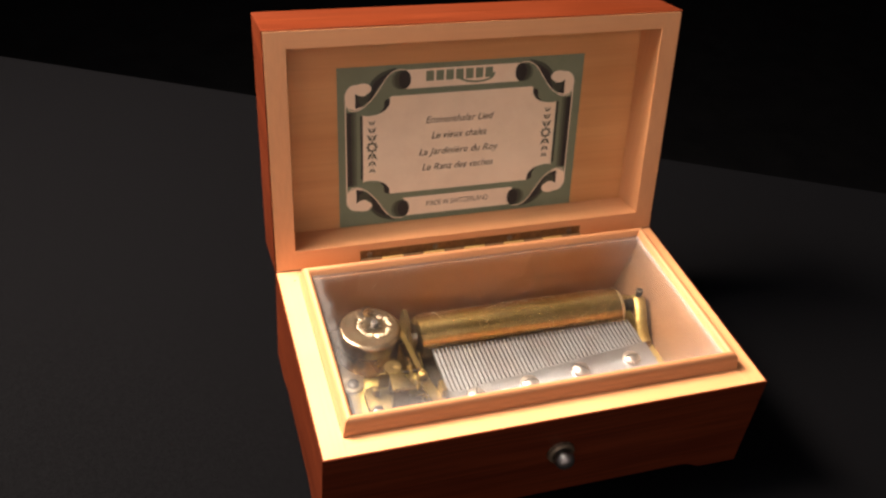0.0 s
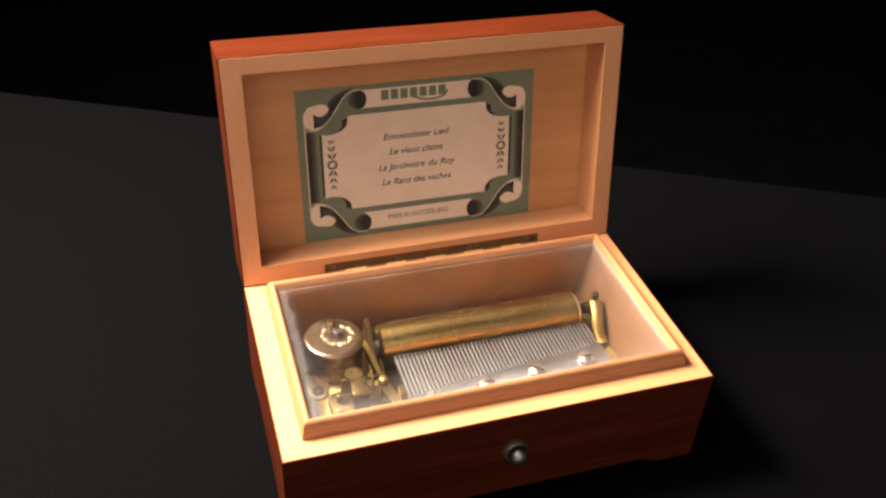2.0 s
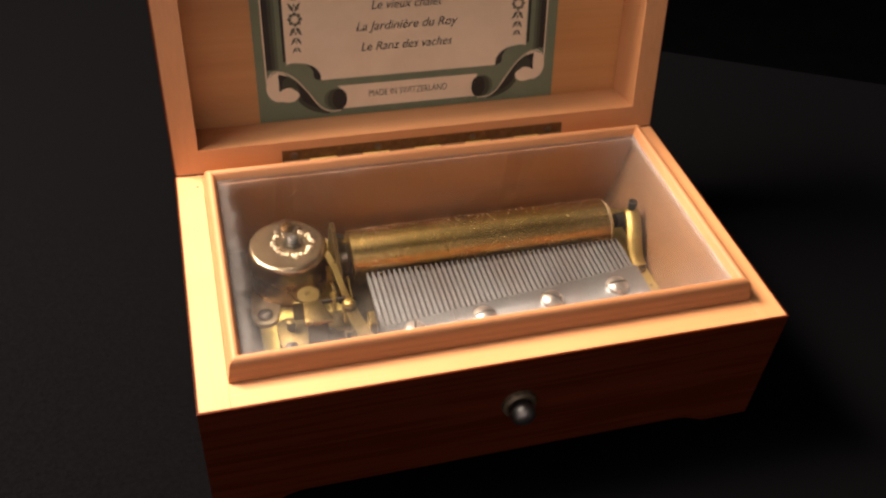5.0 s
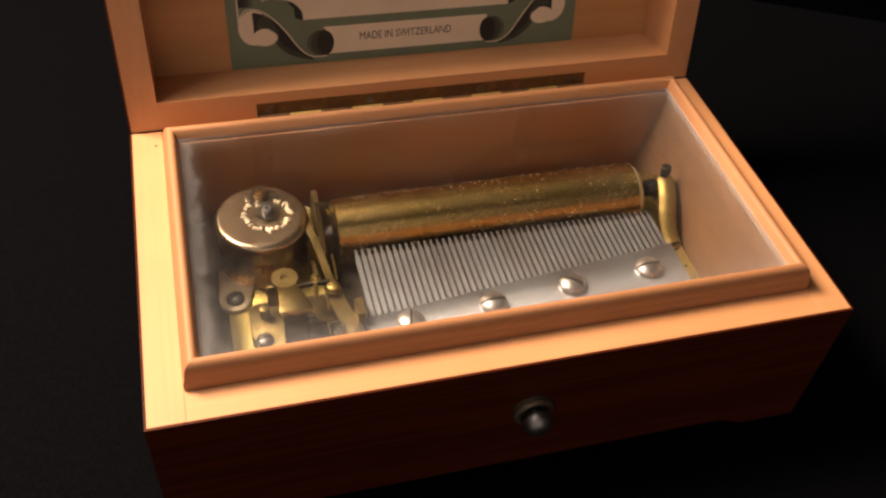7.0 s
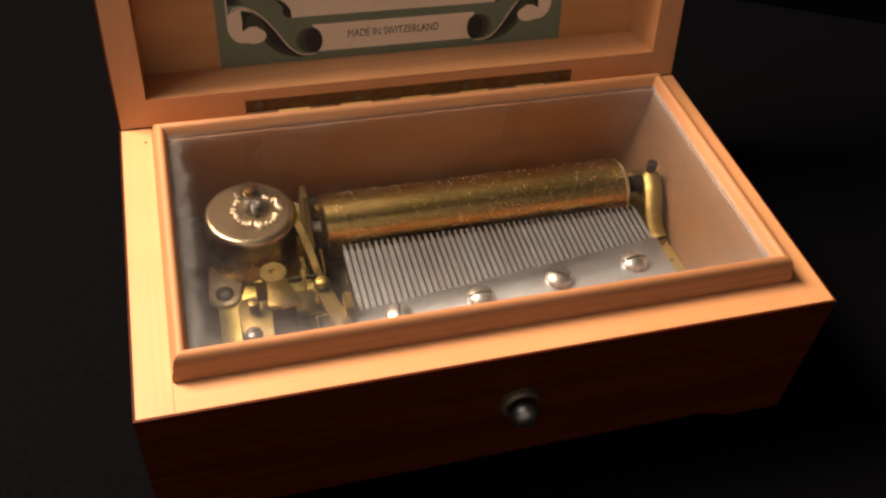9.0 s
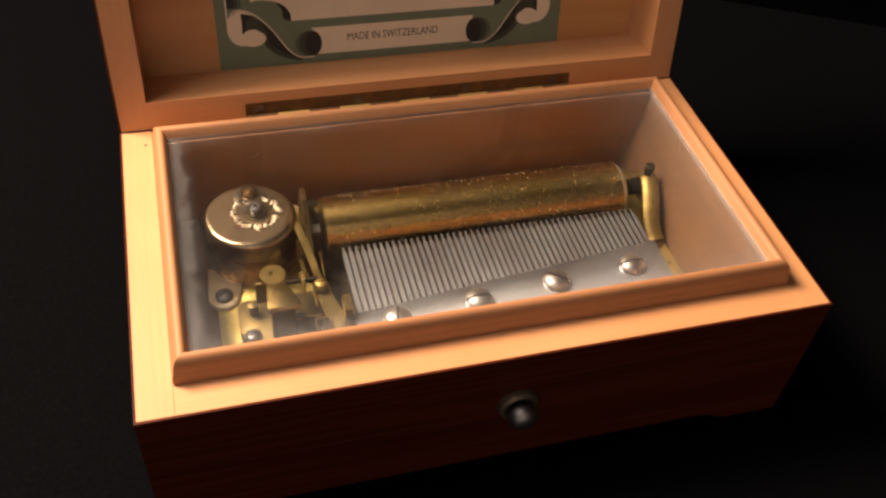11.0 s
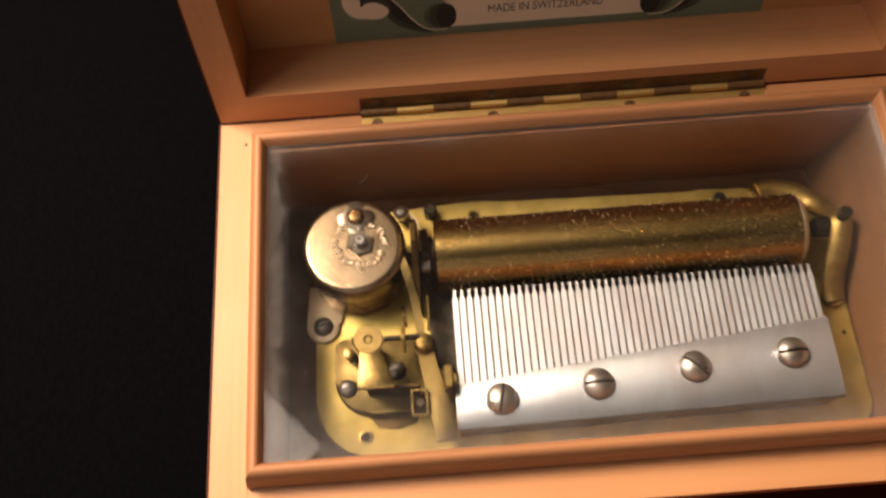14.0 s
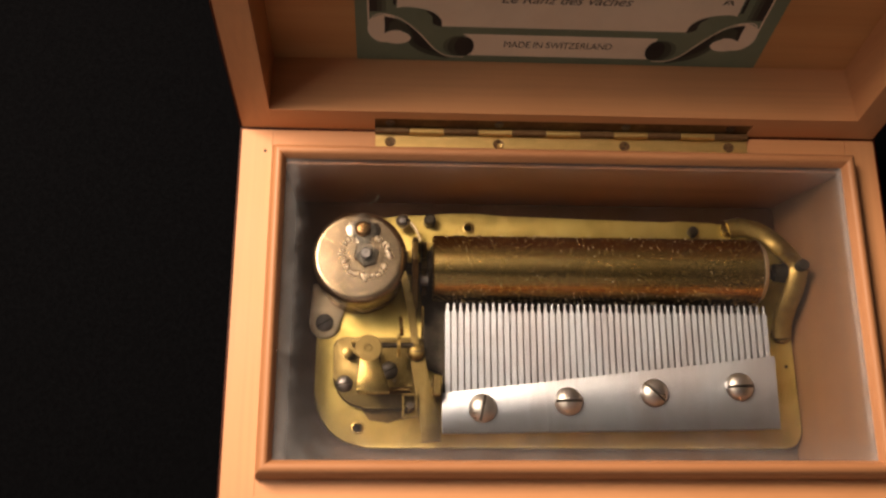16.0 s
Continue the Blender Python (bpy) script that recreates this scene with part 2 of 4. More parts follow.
def glass_material():
    m, nt, b = material("dusty glass")
    b.inputs["Base Color"].default_value = (0.74, 0.75, 0.74, 1)
    b.inputs["Transmission Weight"].default_value, b.inputs["Roughness"].default_value, b.inputs["IOR"].default_value = 1.0, 0.0, 1.28
    dust = nt.nodes.new("ShaderNodeBsdfDiffuse")
    dust.inputs["Color"].default_value = (0.58, 0.62, 0.67, 1)
    n = node(nt, "ShaderNodeTexNoise", Scale=42.0, Detail=7.0, Roughness=0.62)
    nt.links.new(coords(nt, (1, 1, 1)), n.inputs["Vector"])
    film = ramp(nt, n.outputs["Fac"], [(0.34, (0.0004,) * 3), (0.72, (0.0045,) * 3)])
    patch = node(nt, "ShaderNodeTexNoise", Scale=170.0, Detail=9.0, Roughness=0.68, Distortion=0.4)
    nt.links.new(coords(nt, (1, 1, 1)), patch.inputs["Vector"])
    clear = ramp(nt, patch.outputs["Fac"], [(0.42, (0.6,) * 3), (0.50, (0.9,) * 3), (0.66, (1.2,) * 3)])
    # dust gathers where the cloth never reaches: along the frame
    xyz = nt.nodes.new("ShaderNodeSeparateXYZ")
    tc = nt.nodes.new("ShaderNodeTexCoord")
    nt.links.new(tc.outputs["Generated"], xyz.inputs[0])

    def math_node(op, *values):
        k = nt.nodes.new("ShaderNodeMath")
        k.operation = op
        for sock, v in zip(k.inputs, values):
            if isinstance(v, (int, float)):
                sock.default_value = v
            else:
                nt.links.new(v, sock)
        return k.outputs[0]

    def gap(axis, scale):
        return math_node("MULTIPLY", math_node("SUBTRACT", 1.0, xyz.outputs[axis]), scale)

    near = math_node("SUBTRACT", math_node("MINIMUM", gap("X", 134.7), gap("Y", 71.3)), 1.5)
    near = math_node("ADD", near, math_node("MULTIPLY", n.outputs["Fac"], 9.0))
    left = math_node("ADD", math_node("MULTIPLY_ADD", xyz.outputs["X"], 134.7, -1.5), math_node("MULTIPLY", xyz.outputs["Y"], 32.0))
    left = math_node("ADD", left, math_node("MULTIPLY", n.outputs["Fac"], 16.0))
    haze = ramp(nt, math_node("DIVIDE", left, 46.0), [(0.20, (0.030,) * 3), (0.48, (0.011,) * 3), (0.75, (0.003,) * 3), (1.0, (0.0,) * 3)])
    film = mix(nt, 1.0, film, mix(nt, 1.0, haze, clear, "MULTIPLY"), "ADD")
    right = ramp(nt, math_node("DIVIDE", math_node("ADD", gap("X", 134.7), math_node("MULTIPLY", n.outputs["Fac"], 16.0)), 34.0), [(0.2, (0.032,) * 3), (0.6, (0.012,) * 3), (1.0, (0.0,) * 3)])
    film = mix(nt, 1.0, film, mix(nt, 1.0, right, clear, "MULTIPLY"), "ADD")
    front = math_node("ADD", math_node("MULTIPLY_ADD", xyz.outputs["Y"], 71.3, -1.5), math_node("MULTIPLY", n.outputs["Fac"], 10.0))
    smear = ramp(nt, math_node("DIVIDE", front, 19.0), [(0.30, (0.065,) * 3), (0.55, (0.019,) * 3), (1.0, (0.0,) * 3)])
    film = mix(nt, 1.0, film, mix(nt, 1.0, smear, clear, "MULTIPLY"), "ADD")
    rim = ramp(nt, math_node("DIVIDE", near, 14.0), [(0.33, (0.042,) * 3), (0.46, (0.010,) * 3), (0.70, (0.0,) * 3)])
    film = mix(nt, 1.0, film, rim, "ADD")
    fleck = node(nt, "ShaderNodeTexVoronoi", Scale=115.0)
    nt.links.new(coords(nt, (1, 1, 0)), fleck.inputs["Vector"])
    fleck.voronoi_dimensions = "2D"
    film = mix(nt, 1.0, film, ramp(nt, fleck.outputs["Distance"], [(0.010, (0.06,) * 3), (0.022, (0.0,) * 3)]), "ADD")
    # a ragged grey film along the left, and a line of dust at the foot of the right moulding
    torn = node(nt, "ShaderNodeTexNoise", Scale=260.0, Detail=6.0, Roughness=0.6)
    nt.links.new(coords(nt, (1, 1, 1)), torn.inputs["Vector"])
    ragged = math_node("ADD", math_node("MULTIPLY", xyz.outputs["X"], 134.7), math_node("MULTIPLY", torn.outputs["Fac"], 5.0))
    ragged = math_node("ADD", ragged, math_node("MULTIPLY", n.outputs["Fac"], 6.0))
    film = mix(nt, 1.0, film, mix(nt, 1.0, ramp(nt, math_node("DIVIDE", ragged, 20.0), [(0.47, (0.04,) * 3), (0.52, (0.009,) * 3), (0.60, (0.0,) * 3)]), clear, "MULTIPLY"), "ADD")
    line = ramp(nt, math_node("DIVIDE", gap("X", 134.7), 4.0), [(0.36, (0.0,) * 3), (0.39, (0.19,) * 3), (0.52, (0.14,) * 3), (0.70, (0.0,) * 3)])
    film = mix(nt, 1.0, film, mix(nt, 1.0, line, clear, "MULTIPLY"), "ADD")
    ms = nt.nodes.new("ShaderNodeMixShader")
    nt.links.new(film, ms.inputs[0])
    nt.links.new(b.outputs[0], ms.inputs[1])
    nt.links.new(dust.outputs[0], ms.inputs[2])
    nt.links.new(ms.outputs[0], nt.nodes["Material Output"].inputs["Surface"])
    return m


GLASS = glass_material()

# ---- building helpers: millimetres, z over the rim ----
UP = Matrix.Translation((0, 0, RIM))
TILT = math.radians(10.6)
# lid frame: x, height along the lid, depth behind its face
LID = UP @ Matrix(((1, 0, 0, 0), (0, math.sin(TILT), math.cos(TILT), 0), (0, math.cos(TILT), -math.sin(TILT), 0), (0, 0, 0, 1)))


def thing(name, at, label, category, group="", kind=""):
    ob = new(name)
    ob.empty_display_size = 0.01
    ob.matrix_world = Matrix.Translation(Vector(at) * 0.001)
    return tagged(ob, label, category, group, kind)


def world_of(ob):
    return ob.matrix_basis if ob.parent is None else world_of(ob.parent) @ ob.matrix_parent_inverse @ ob.matrix_basis


def part(name, bm, mat, parent, label="", frame_of=UP, smooth=30):
    """Links a bmesh, drawn in millimetres, as one mesh under parent."""
    bmesh.ops.recalc_face_normals(bm, faces=bm.faces)
    bm.transform(Matrix.Scale(0.001, 4) @ frame_of)
    if frame_of.determinant() < 0:
        bmesh.ops.recalc_face_normals(bm, faces=bm.faces)
    me = bpy.data.meshes.new(name)
    for f in bm.faces:
        f.smooth = smooth > 0
    for e in bm.edges:
        if len(e.link_faces) == 2 and e.calc_face_angle(0) > math.radians(smooth or 1):
            e.smooth = False
    bm.to_mesh(me)
    bm.free()
    me.materials.append(mat)
    ob = new(name, me)
    if parent is not None:
        ob.parent = parent
        ob.matrix_parent_inverse = world_of(parent).inverted()
    if label:
        ob["label"] = label
    return ob


def block(x0, x1, y0, y1, z0, z1, bevel=0.0, bm=None, segments=1):
    bm = bm or bmesh.new()
    r = bmesh.ops.create_cube(bm, size=1, matrix=Matrix.LocRotScale(((x0 + x1) / 2, (y0 + y1) / 2, (z0 + z1) / 2), None, (x1 - x0, y1 - y0, z1 - z0)))
    if bevel:
        edges = list({e for v in r["verts"] for e in v.link_edges})
        bmesh.ops.bevel(bm, geom=edges, offset=bevel, segments=segments, profile=0.5, affect="EDGES")
    return bm


def prism(outline, z0, z1, bm=None, bevel=0.0, axes="xyz"):
    """A flat outline drawn out from z0 to z1; axes names where its own x, y, z go."""
    bm = bm or bmesh.new()
    low = [bm.verts.new((x, y, z0)) for x, y in outline]
    top = [bm.verts.new((x, y, z1)) for x, y in outline]
    n = len(outline)
    faces = [bm.faces.new(low[::-1]), bm.faces.new(top)]
    faces += [bm.faces.new((low[i], low[(i + 1) % n], top[(i + 1) % n], top[i])) for i in range(n)]
    if bevel:
        bmesh.ops.bevel(bm, geom=list(faces[1].edges), offset=bevel, segments=2, profile=0.5, affect="EDGES")
    if axes != "xyz":
        order = ["xyz".index(a) for a in axes]
        for v in bm.verts:
            c = [0, 0, 0]
            for i, a in enumerate(order):
                c[a] = v.co[i]
            v.co = c
    return bm


def lathe(profile, seg=48, at=(0, 0, 0), axis="z", bm=None, phase=0.0):
    """A turned body: profile of (radius, height) round the axis through at."""
    bm = bm or bmesh.new()
    turn = {"z": Matrix.Identity(4), "x": Matrix.Rotation(math.pi / 2, 4, "Y"), "y": Matrix.Rotation(math.pi / 2, 4, "X")}[axis]
    m = Matrix.Translation(at) @ turn
    rings = []
    for r, h in profile:
        if r < 1e-6:
            rings.append([bm.verts.new(m @ Vector((0, 0, h)))])
        else:
            rings.append([bm.verts.new(m @ Vector((r * math.cos(phase + 2 * math.pi * i / seg), r * math.sin(phase + 2 * math.pi * i / seg), h))) for i in range(seg)])
    for a, b in zip(rings, rings[1:]):
        for i in range(seg):
            j = (i + 1) % seg
            quad = [a[i % len(a)], a[j % len(a)], b[j % len(b)], b[i % len(b)]]
            quad = [v for k, v in enumerate(quad) if v not in quad[:k]]
            if len(quad) > 2:
                bm.faces.new(quad)
    for ring in (rings[0], rings[-1]):
        if len(ring) > 1:
            bm.faces.new(ring)
    return bm


def smooth_path(points, steps=6):
    out = []
    for i in range(len(points) - 1):
        p = [Vector(points[max(0, min(len(points) - 1, i + k))]) for k in (-1, 0, 1, 2)]
        for s in range(steps):
            t = s / steps
            out.append(0.5 * (2 * p[1] + (p[2] - p[0]) * t + (2 * p[0] - 5 * p[1] + 4 * p[2] - p[3]) * t * t + (3 * p[1] - p[0] - 3 * p[2] + p[3]) * t ** 3))
    return out + [Vector(points[-1])]


def strip(points, wide, thick, side=(1, 0, 0), bm=None, steps=6):
    """A bar of rectangular section, with softened corners, along a smooth path; side is the way of its width."""
    bm = bm or bmesh.new()
    path = smooth_path(points, steps)
    rings = []
    for i, p in enumerate(path):
        d = (path[min(i + 1, len(path) - 1)] - path[max(i - 1, 0)]).normalized()
        s = Vector(side)
        s = (s - d * s.dot(d)).normalized()
        n = d.cross(s)
        w, h = wide / 2, thick / 2
        c = 0.3 * min(w, h)
        rings.append([bm.verts.new(p + s * a + n * b) for a, b in ((w - c, -h), (w, -h + c), (w, h - c), (w - c, h), (c - w, h), (-w, h - c), (-w, c - h), (c - w, -h))])
    for a, b in zip(rings, rings[1:]):
        for i in range(8):
            bm.faces.new((a[i], a[(i + 1) % 8], b[(i + 1) % 8], b[i]))
    bm.faces.new(rings[0]), bm.faces.new(rings[-1])
    return bm


def bar(points, radius, flat=1.0, n=14, steps=6):
    """A rounded bar along a path; flat squeezes it upright."""
    b = bmesh.new()
    path = [Vector(p) for p in smooth_path(points, steps)]
    rings = []
    for k, p in enumerate(path):
        way = (path[min(k + 1, len(path) - 1)] - path[max(k - 1, 0)]).normalized()
        side = way.cross(Vector((0, 0, 1)))
        side = side.normalized() if side.length > 0.05 else Vector((1, 0, 0))
        up = side.cross(way).normalized()
        rings.append([b.verts.new(p + side * (radius * math.cos(2 * math.pi * j / n)) + up * (radius * flat * math.sin(2 * math.pi * j / n))) for j in range(n)])
    for a, c in zip(rings, rings[1:]):
        for j in range(n):
            b.faces.new((a[j], a[(j + 1) % n], c[(j + 1) % n], c[j]))
    b.faces.new(rings[0]), b.faces.new(rings[-1])
    return b


def rounded(x0, x1, y0, y1, radii, n=6):
    """Outline of a rectangle with a radius for each corner: front-left, front-right, back-right, back-left."""
    out = []
    for (cx, cy, a), r in zip(((x0, y0, 180), (x1, y0, 270), (x1, y1, 0), (x0, y1, 90)), radii):
        ox, oy = cx + (r if cx == x0 else -r), cy + (r if cy == y0 else -r)
        for i in range(n + 1):
            t = math.radians(a + 90 * i / n)
            out.append((ox + r * math.cos(t), oy + r * math.sin(t)))
    return out


def slotted_screw(name, x, y, z, r, h, angle, mat, parent, label=""):
    """A domed screw head with a sawn slot."""
    dome = [(r, 0), (r, 0.25 * h)] + [(r * math.cos(t), h * (0.25 + 0.75 * math.sin(t))) for t in (0.25, 0.5, 0.8, 1.1, 1.35)] + [(0, h)]
    b = lathe(dome, 28)
    w, low = 0.1 * r, 0.5 * h
    for side in (-1, 1):
        bmesh.ops.bisect_plane(b, geom=b.verts[:] + b.edges[:] + b.faces[:], plane_co=(0, side * w, 0), plane_no=(0, 1, 0))
    bmesh.ops.bisect_plane(b, geom=b.verts[:] + b.edges[:] + b.faces[:], plane_co=(0, 0, low), plane_no=(0, 0, 1))
    gone = [f for f in b.faces if abs(f.calc_center_median().y) < w - 1e-5 and f.calc_center_median().z > low]
    bmesh.ops.delete(b, geom=gone, context="FACES")
    rims = [e for e in b.edges if e.is_boundary and all(abs(abs(v.co.y) - w) < 1e-4 and v.co.z > low - 1e-4 for v in e.verts)]
    made = bmesh.ops.extrude_edge_only(b, edges=rims)
    for v in made["geom"]:
        if isinstance(v, bmesh.types.BMVert):
            v.co.z = low
    m = Matrix.Translation((x, y, z)) @ Matrix.Rotation(math.radians(angle), 4, "Z")
    b.transform(m)
    ob = part(name, b, mat, parent, label, smooth=40)
    slot = prism([(-0.93 * r, -w), (0.93 * r, -w), (0.93 * r, w), (-0.93 * r, w)], low - 0.1 * h, low + 0.001)
    slot.transform(m)
    part("slot", slot, DARK, ob)
    return ob


# ---- the table and the dark room ----
def table_and_room():
    a = math.atan2(-222, 462)
    m = Matrix.Translation((33, 164.5, 0)) @ Matrix.Rotation(a, 4, "Z")
    table = part("table_top", block(-900, 900, -1100, 0, TABLE - 28, TABLE, 3), CLOTH, None, frame_of=m)
    tagged(table, "table top with a plain black matt surface", "table", kind="structure")
    tagged(part("floor", block(-2500, 2500, -2500, 2500, -760, -740), WALL, None, frame_of=Matrix.Identity(4)), "dark floor of the unlit room", "floor", kind="structure")
    tagged(part("ceiling", block(-2500, 2500, -2500, 2500, 1700, 1720), WALL, None, frame_of=Matrix.Identity(4)), "dark ceiling of the unlit room", "ceiling", kind="structure")
    for name, b in (("wall_north", (-2500, 2500, 2500, 2520)), ("wall_south", (-2500, 2500, -2520, -2500)), ("wall_east", (2500, 2520, -2500, 2500)), ("wall_west", (-2520, -2500, -2500, 2500))):
        tagged(part(name, block(*b, -740, 1700), WALL, None, frame_of=Matrix.Identity(4)), "black wall of the unlit room", "wall", kind="structure")


table_and_room()

# ---- the case ----
X, Y0, Y1, FOOT, ARCH = 77.5, -89.2, 0.0, TABLE - RIM, -38.3


def bracket(a, b):
    """Outline of a case side from a to b: straight top, bracket feet at the bottom."""
    w = 24.0
    foot = [(0.0, FOOT), (13.5, FOOT), (15.4, FOOT + 0.35), (17.4, FOOT + 1.3), (19.6, FOOT + 2.5), (21.6, FOOT + 3.1), (w, ARCH)]
    return [(a, -0.12)] + [(a + x, z) for x, z in foot] + [(b - x, z) for x, z in foot[::-1]] + [(b, -0.12)]


case = thing("music_box", (0, -44.6, TABLE), "open red-veneered wooden music box with pale maple rim", "music box")
part("front_panel", prism(bracket(-X, X), Y0, Y0 + 0.5, axes="xzy"), VENEER_X, case, "dark red-brown veneered front")
part("back_panel", prism(bracket(-X, X), Y1 - 0.5, Y1, axes="xzy"), VENEER_X, case)
part("side_panel", prism(bracket(Y0 + 0.5, Y1 - 0.5), -X, -X + 0.5, axes="yzx"), VENEER_Y, case)
part("side_panel", prism(bracket(Y0 + 0.5, Y1 - 0.5), X - 0.5, X, axes="yzx"), VENEER_Y, case)
for sx in (-1, 1):
    xs = sorted((sx * (X - 0.5), sx * 69.72))
    part("rim_board", block(*xs, Y0 + 0.5, Y1 - 0.5, ARCH, 0, 0.03), MAPLE_Y, case, "pale maple rim board")
part("rim_board", block(-69.68, 69.68, Y0 + 0.5, -79.0, ARCH, -0.03, 0.04), MAPLE_X, case, "pale maple rim board")
part("rim_board", block(-69.66, 69.66, -9.2, Y1 - 0.5, ARCH, -0.05, 0.06), MAPLE_X, case, "pale maple rim board")
part("case_floor", block(-69.7, 69.7, -79.0, -9.2, ARCH, -24.5), FLOOR, case, "dark floor inside the case")
part("lining", block(-69.7, -66.2, -78.4, -10.2, -24.5, -0.02, 0.1), INSIDE_SHADED_Y, case)
part("lining", prism([(60.4, -24.5), (69.7, -24.5), (69.7, -0.02), (66.32, -0.02), (66.32, 2.65), (66.2, 2.65), (66.1, -0.02), (60.4, -22.0)], -78.4, -10.2, axes="xzy"), INSIDE_SHADED_Y, case)
part("lining", block(-66.2, 66.15, -10.18, -9.22, -24.5, 2.65, 0.1), INSIDE_SHADED, case)
part("lining", block(-69.6, 69.6, -78.98, -78.42, -24.5, -0.08, 0.1), INSIDE_SHADED, case)


# a nail hole in the rim
part("nail_hole", lathe([(0.38, 0.0), (0.3, 0.03), (0, 0.03)], 14, (-71.3, -5.9, 0.0)), INK, case, "small dark nail hole")
# push knob on the front
knob = part("stop_knob", lathe([(0, 6.3), (1.3, 6.2), (2.3, 5.8), (3.0, 5.1), (3.4, 4.1), (3.4, 3.2), (3.0, 2.5), (2.2, 2.0), (2.0, 0.0)], 36, (2.8, Y0, -17.1), "y"), GREY, case, "grey nickel push knob")
part("escutcheon", lathe([(0, 0.3), (2.7, 0.3), (3.2, 1.4), (3.9, 1.7), (4.6, 1.2), (4.9, 0.0)], 40, (2.8, Y0, -17.1), "y"), BRONZE, knob, "dull brass ring")

# lid, open and leaning back
LT, LU = 25.0, 89.7
LX0, LX1, U0, U1, DEEP = -69.8, 69.8, 7.6, 83.3, 15.3
lid = part("lid", block(-X + 0.4, X - 0.4, 0.4, LU - 0.4, DEEP, LT - 0.4, 1.5), PANEL, case, "lid, open and leaning back", LID)
part("lid_frame", block(-X + 0.5, LX0, 0.1, LU - 0.5, 0.02, DEEP - 0.02, 0.03), MAPLE_Z, lid, "pale maple frame", LID)
part("lid_frame", block(LX1, X - 0.5, 0.1, LU - 0.5, 0.02, DEEP - 0.02, 0.03), MAPLE_Z, lid, "pale maple frame", LID)
part("lid_frame", block(LX0, LX1, U1, LU - 0.5, 0.03, DEEP - 0.02, 0.03), MAPLE_X, lid, "pale maple frame", LID)
bm = block(LX0, LX1, 0.46, U0 - 0.02, 2.62, DEEP - 0.02, 0.0)
prism([(LX0, 0.1), (-45.5, 0.1), (-45.5, 4.7), (45.3, 4.7), (45.3, 0.1), (LX1, 0.1), (LX1, U0), (LX0, U0)], 0.03, 2.6, bm)
part("lid_frame", bm, MAPLE_X, lid, "pale maple frame", LID)
for sx in (-1, 1):
    xs = sorted((sx * X, sx * (X - 0.45)))
    part("lid_veneer", block(*xs, 0.0, LU, 0.15, LT, 0.15), VENEER_Y, lid, "red veneer", LID)
part("lid_veneer", block(-X + 0.45, X - 0.45, LU - 0.45, LU, 0.15, LT, 0.15), VENEER_X, lid, "red veneer", LID)
part("lid_veneer", block(-X + 0.45, X - 0.45, 0, LU - 0.45, LT - 0.38, LT, 0.1), VENEER_X, lid, "red veneer", LID)
part("lid_veneer", block(-X + 0.45, X - 0.45, 0, 0.45, 3, LT - 0.4, 0.1), VENEER_X, lid, "red veneer", LID)

# long brass hinge
hinge = part("hinge", block(-45.4, 45.2, -5.1, -0.9, -0.3, 0.12, 0.05), LEAF, case, "long brass hinge")
part("leaf", block(-45.4, 45.2, 0.7, 4.6, 0.35, 0.95, 0.05), PATINA, hinge, "", LID)
for i in range(11):
    w = 90.6 / 11
    x0 = -45.4 + i * w
    part("knuckle", lathe([(0, 0), (0.78, 0), (0.84, 0.08), (0.84, w - 0.2), (0.78, w - 0.12), (0, w - 0.12)], 20, (x0, -0.5 - 0.12 * (i % 2), 0.86 + 0.1 * (i % 2)), "x"), LEAF if i % 2 else PATINA, hinge)
for x, y, open_hole in ((-41.8, -3.0, False), (-15.8, -3.2, True), (14.9, -3.1, False), (40.6, -2.9, False)):
    # countersunk screws; one is set deeper, in a dark rim
    part("hinge_screw", lathe([(1.3, 0), (1.25, 0.1), (1.0, 0.04), (0.25, 0.03), (0.2, -0.1), (0, -0.1)], 22, (x, y, 0.12)), PATINA, hinge)
    cut = block(-0.95, 0.95, -0.13, 0.13, 0.17, 0.2)
    cut.transform(Matrix.Translation((x, y, 0)) @ Matrix.Rotation(x * 0.7, 4, "Z"))
    part("slot", cut, DARK, hinge)
    if open_hole:
        part("screw_burr", lathe([(0.7, 0.1), (0.6, 0.4), (0.3, 0.3), (0, 0.25)], 9, (x + 0.3, y - 0.5, 0.12)), LEAF, hinge)
    part("hinge_screw", lathe([(1.15, 0), (1.1, 0.25), (0.6, 0.35), (0, 0.4)], 20, (x, 2.7, 0)), BLUED, hinge, "", LID @ Matrix.Translation((0, 0, 0.45)) @ Matrix.Scale(-1, 4, (0, 0, 1)))

# ---- glazed frame over the movement ----
FX0, FX1, FY0, FY1 = -65.8, 65.9, -77.7, -9.4
PROFILE = [(0, 4.22), (0.1, 4.5), (0.65, 5.85), (0.95, 6.3), (1.4, 6.55), (1.9, 6.52), (2.4, 6.25), (2.8, 5.75), (3.1, 5.05), (3.26, 4.3), (3.32, 3.6), (3.33, 3.1), (3.40, 2.75), (3.54, 2.4), (3.68, 2.0), (3.75, 1.6), (3.75, 0.02), (0.45, 0.02), (0.45, 4.22)]
pane_frame = thing("glazed_frame", (0.9, -44, RIM), "glazed inner frame with rounded wooden moulding, lying on the rim", "glass frame")


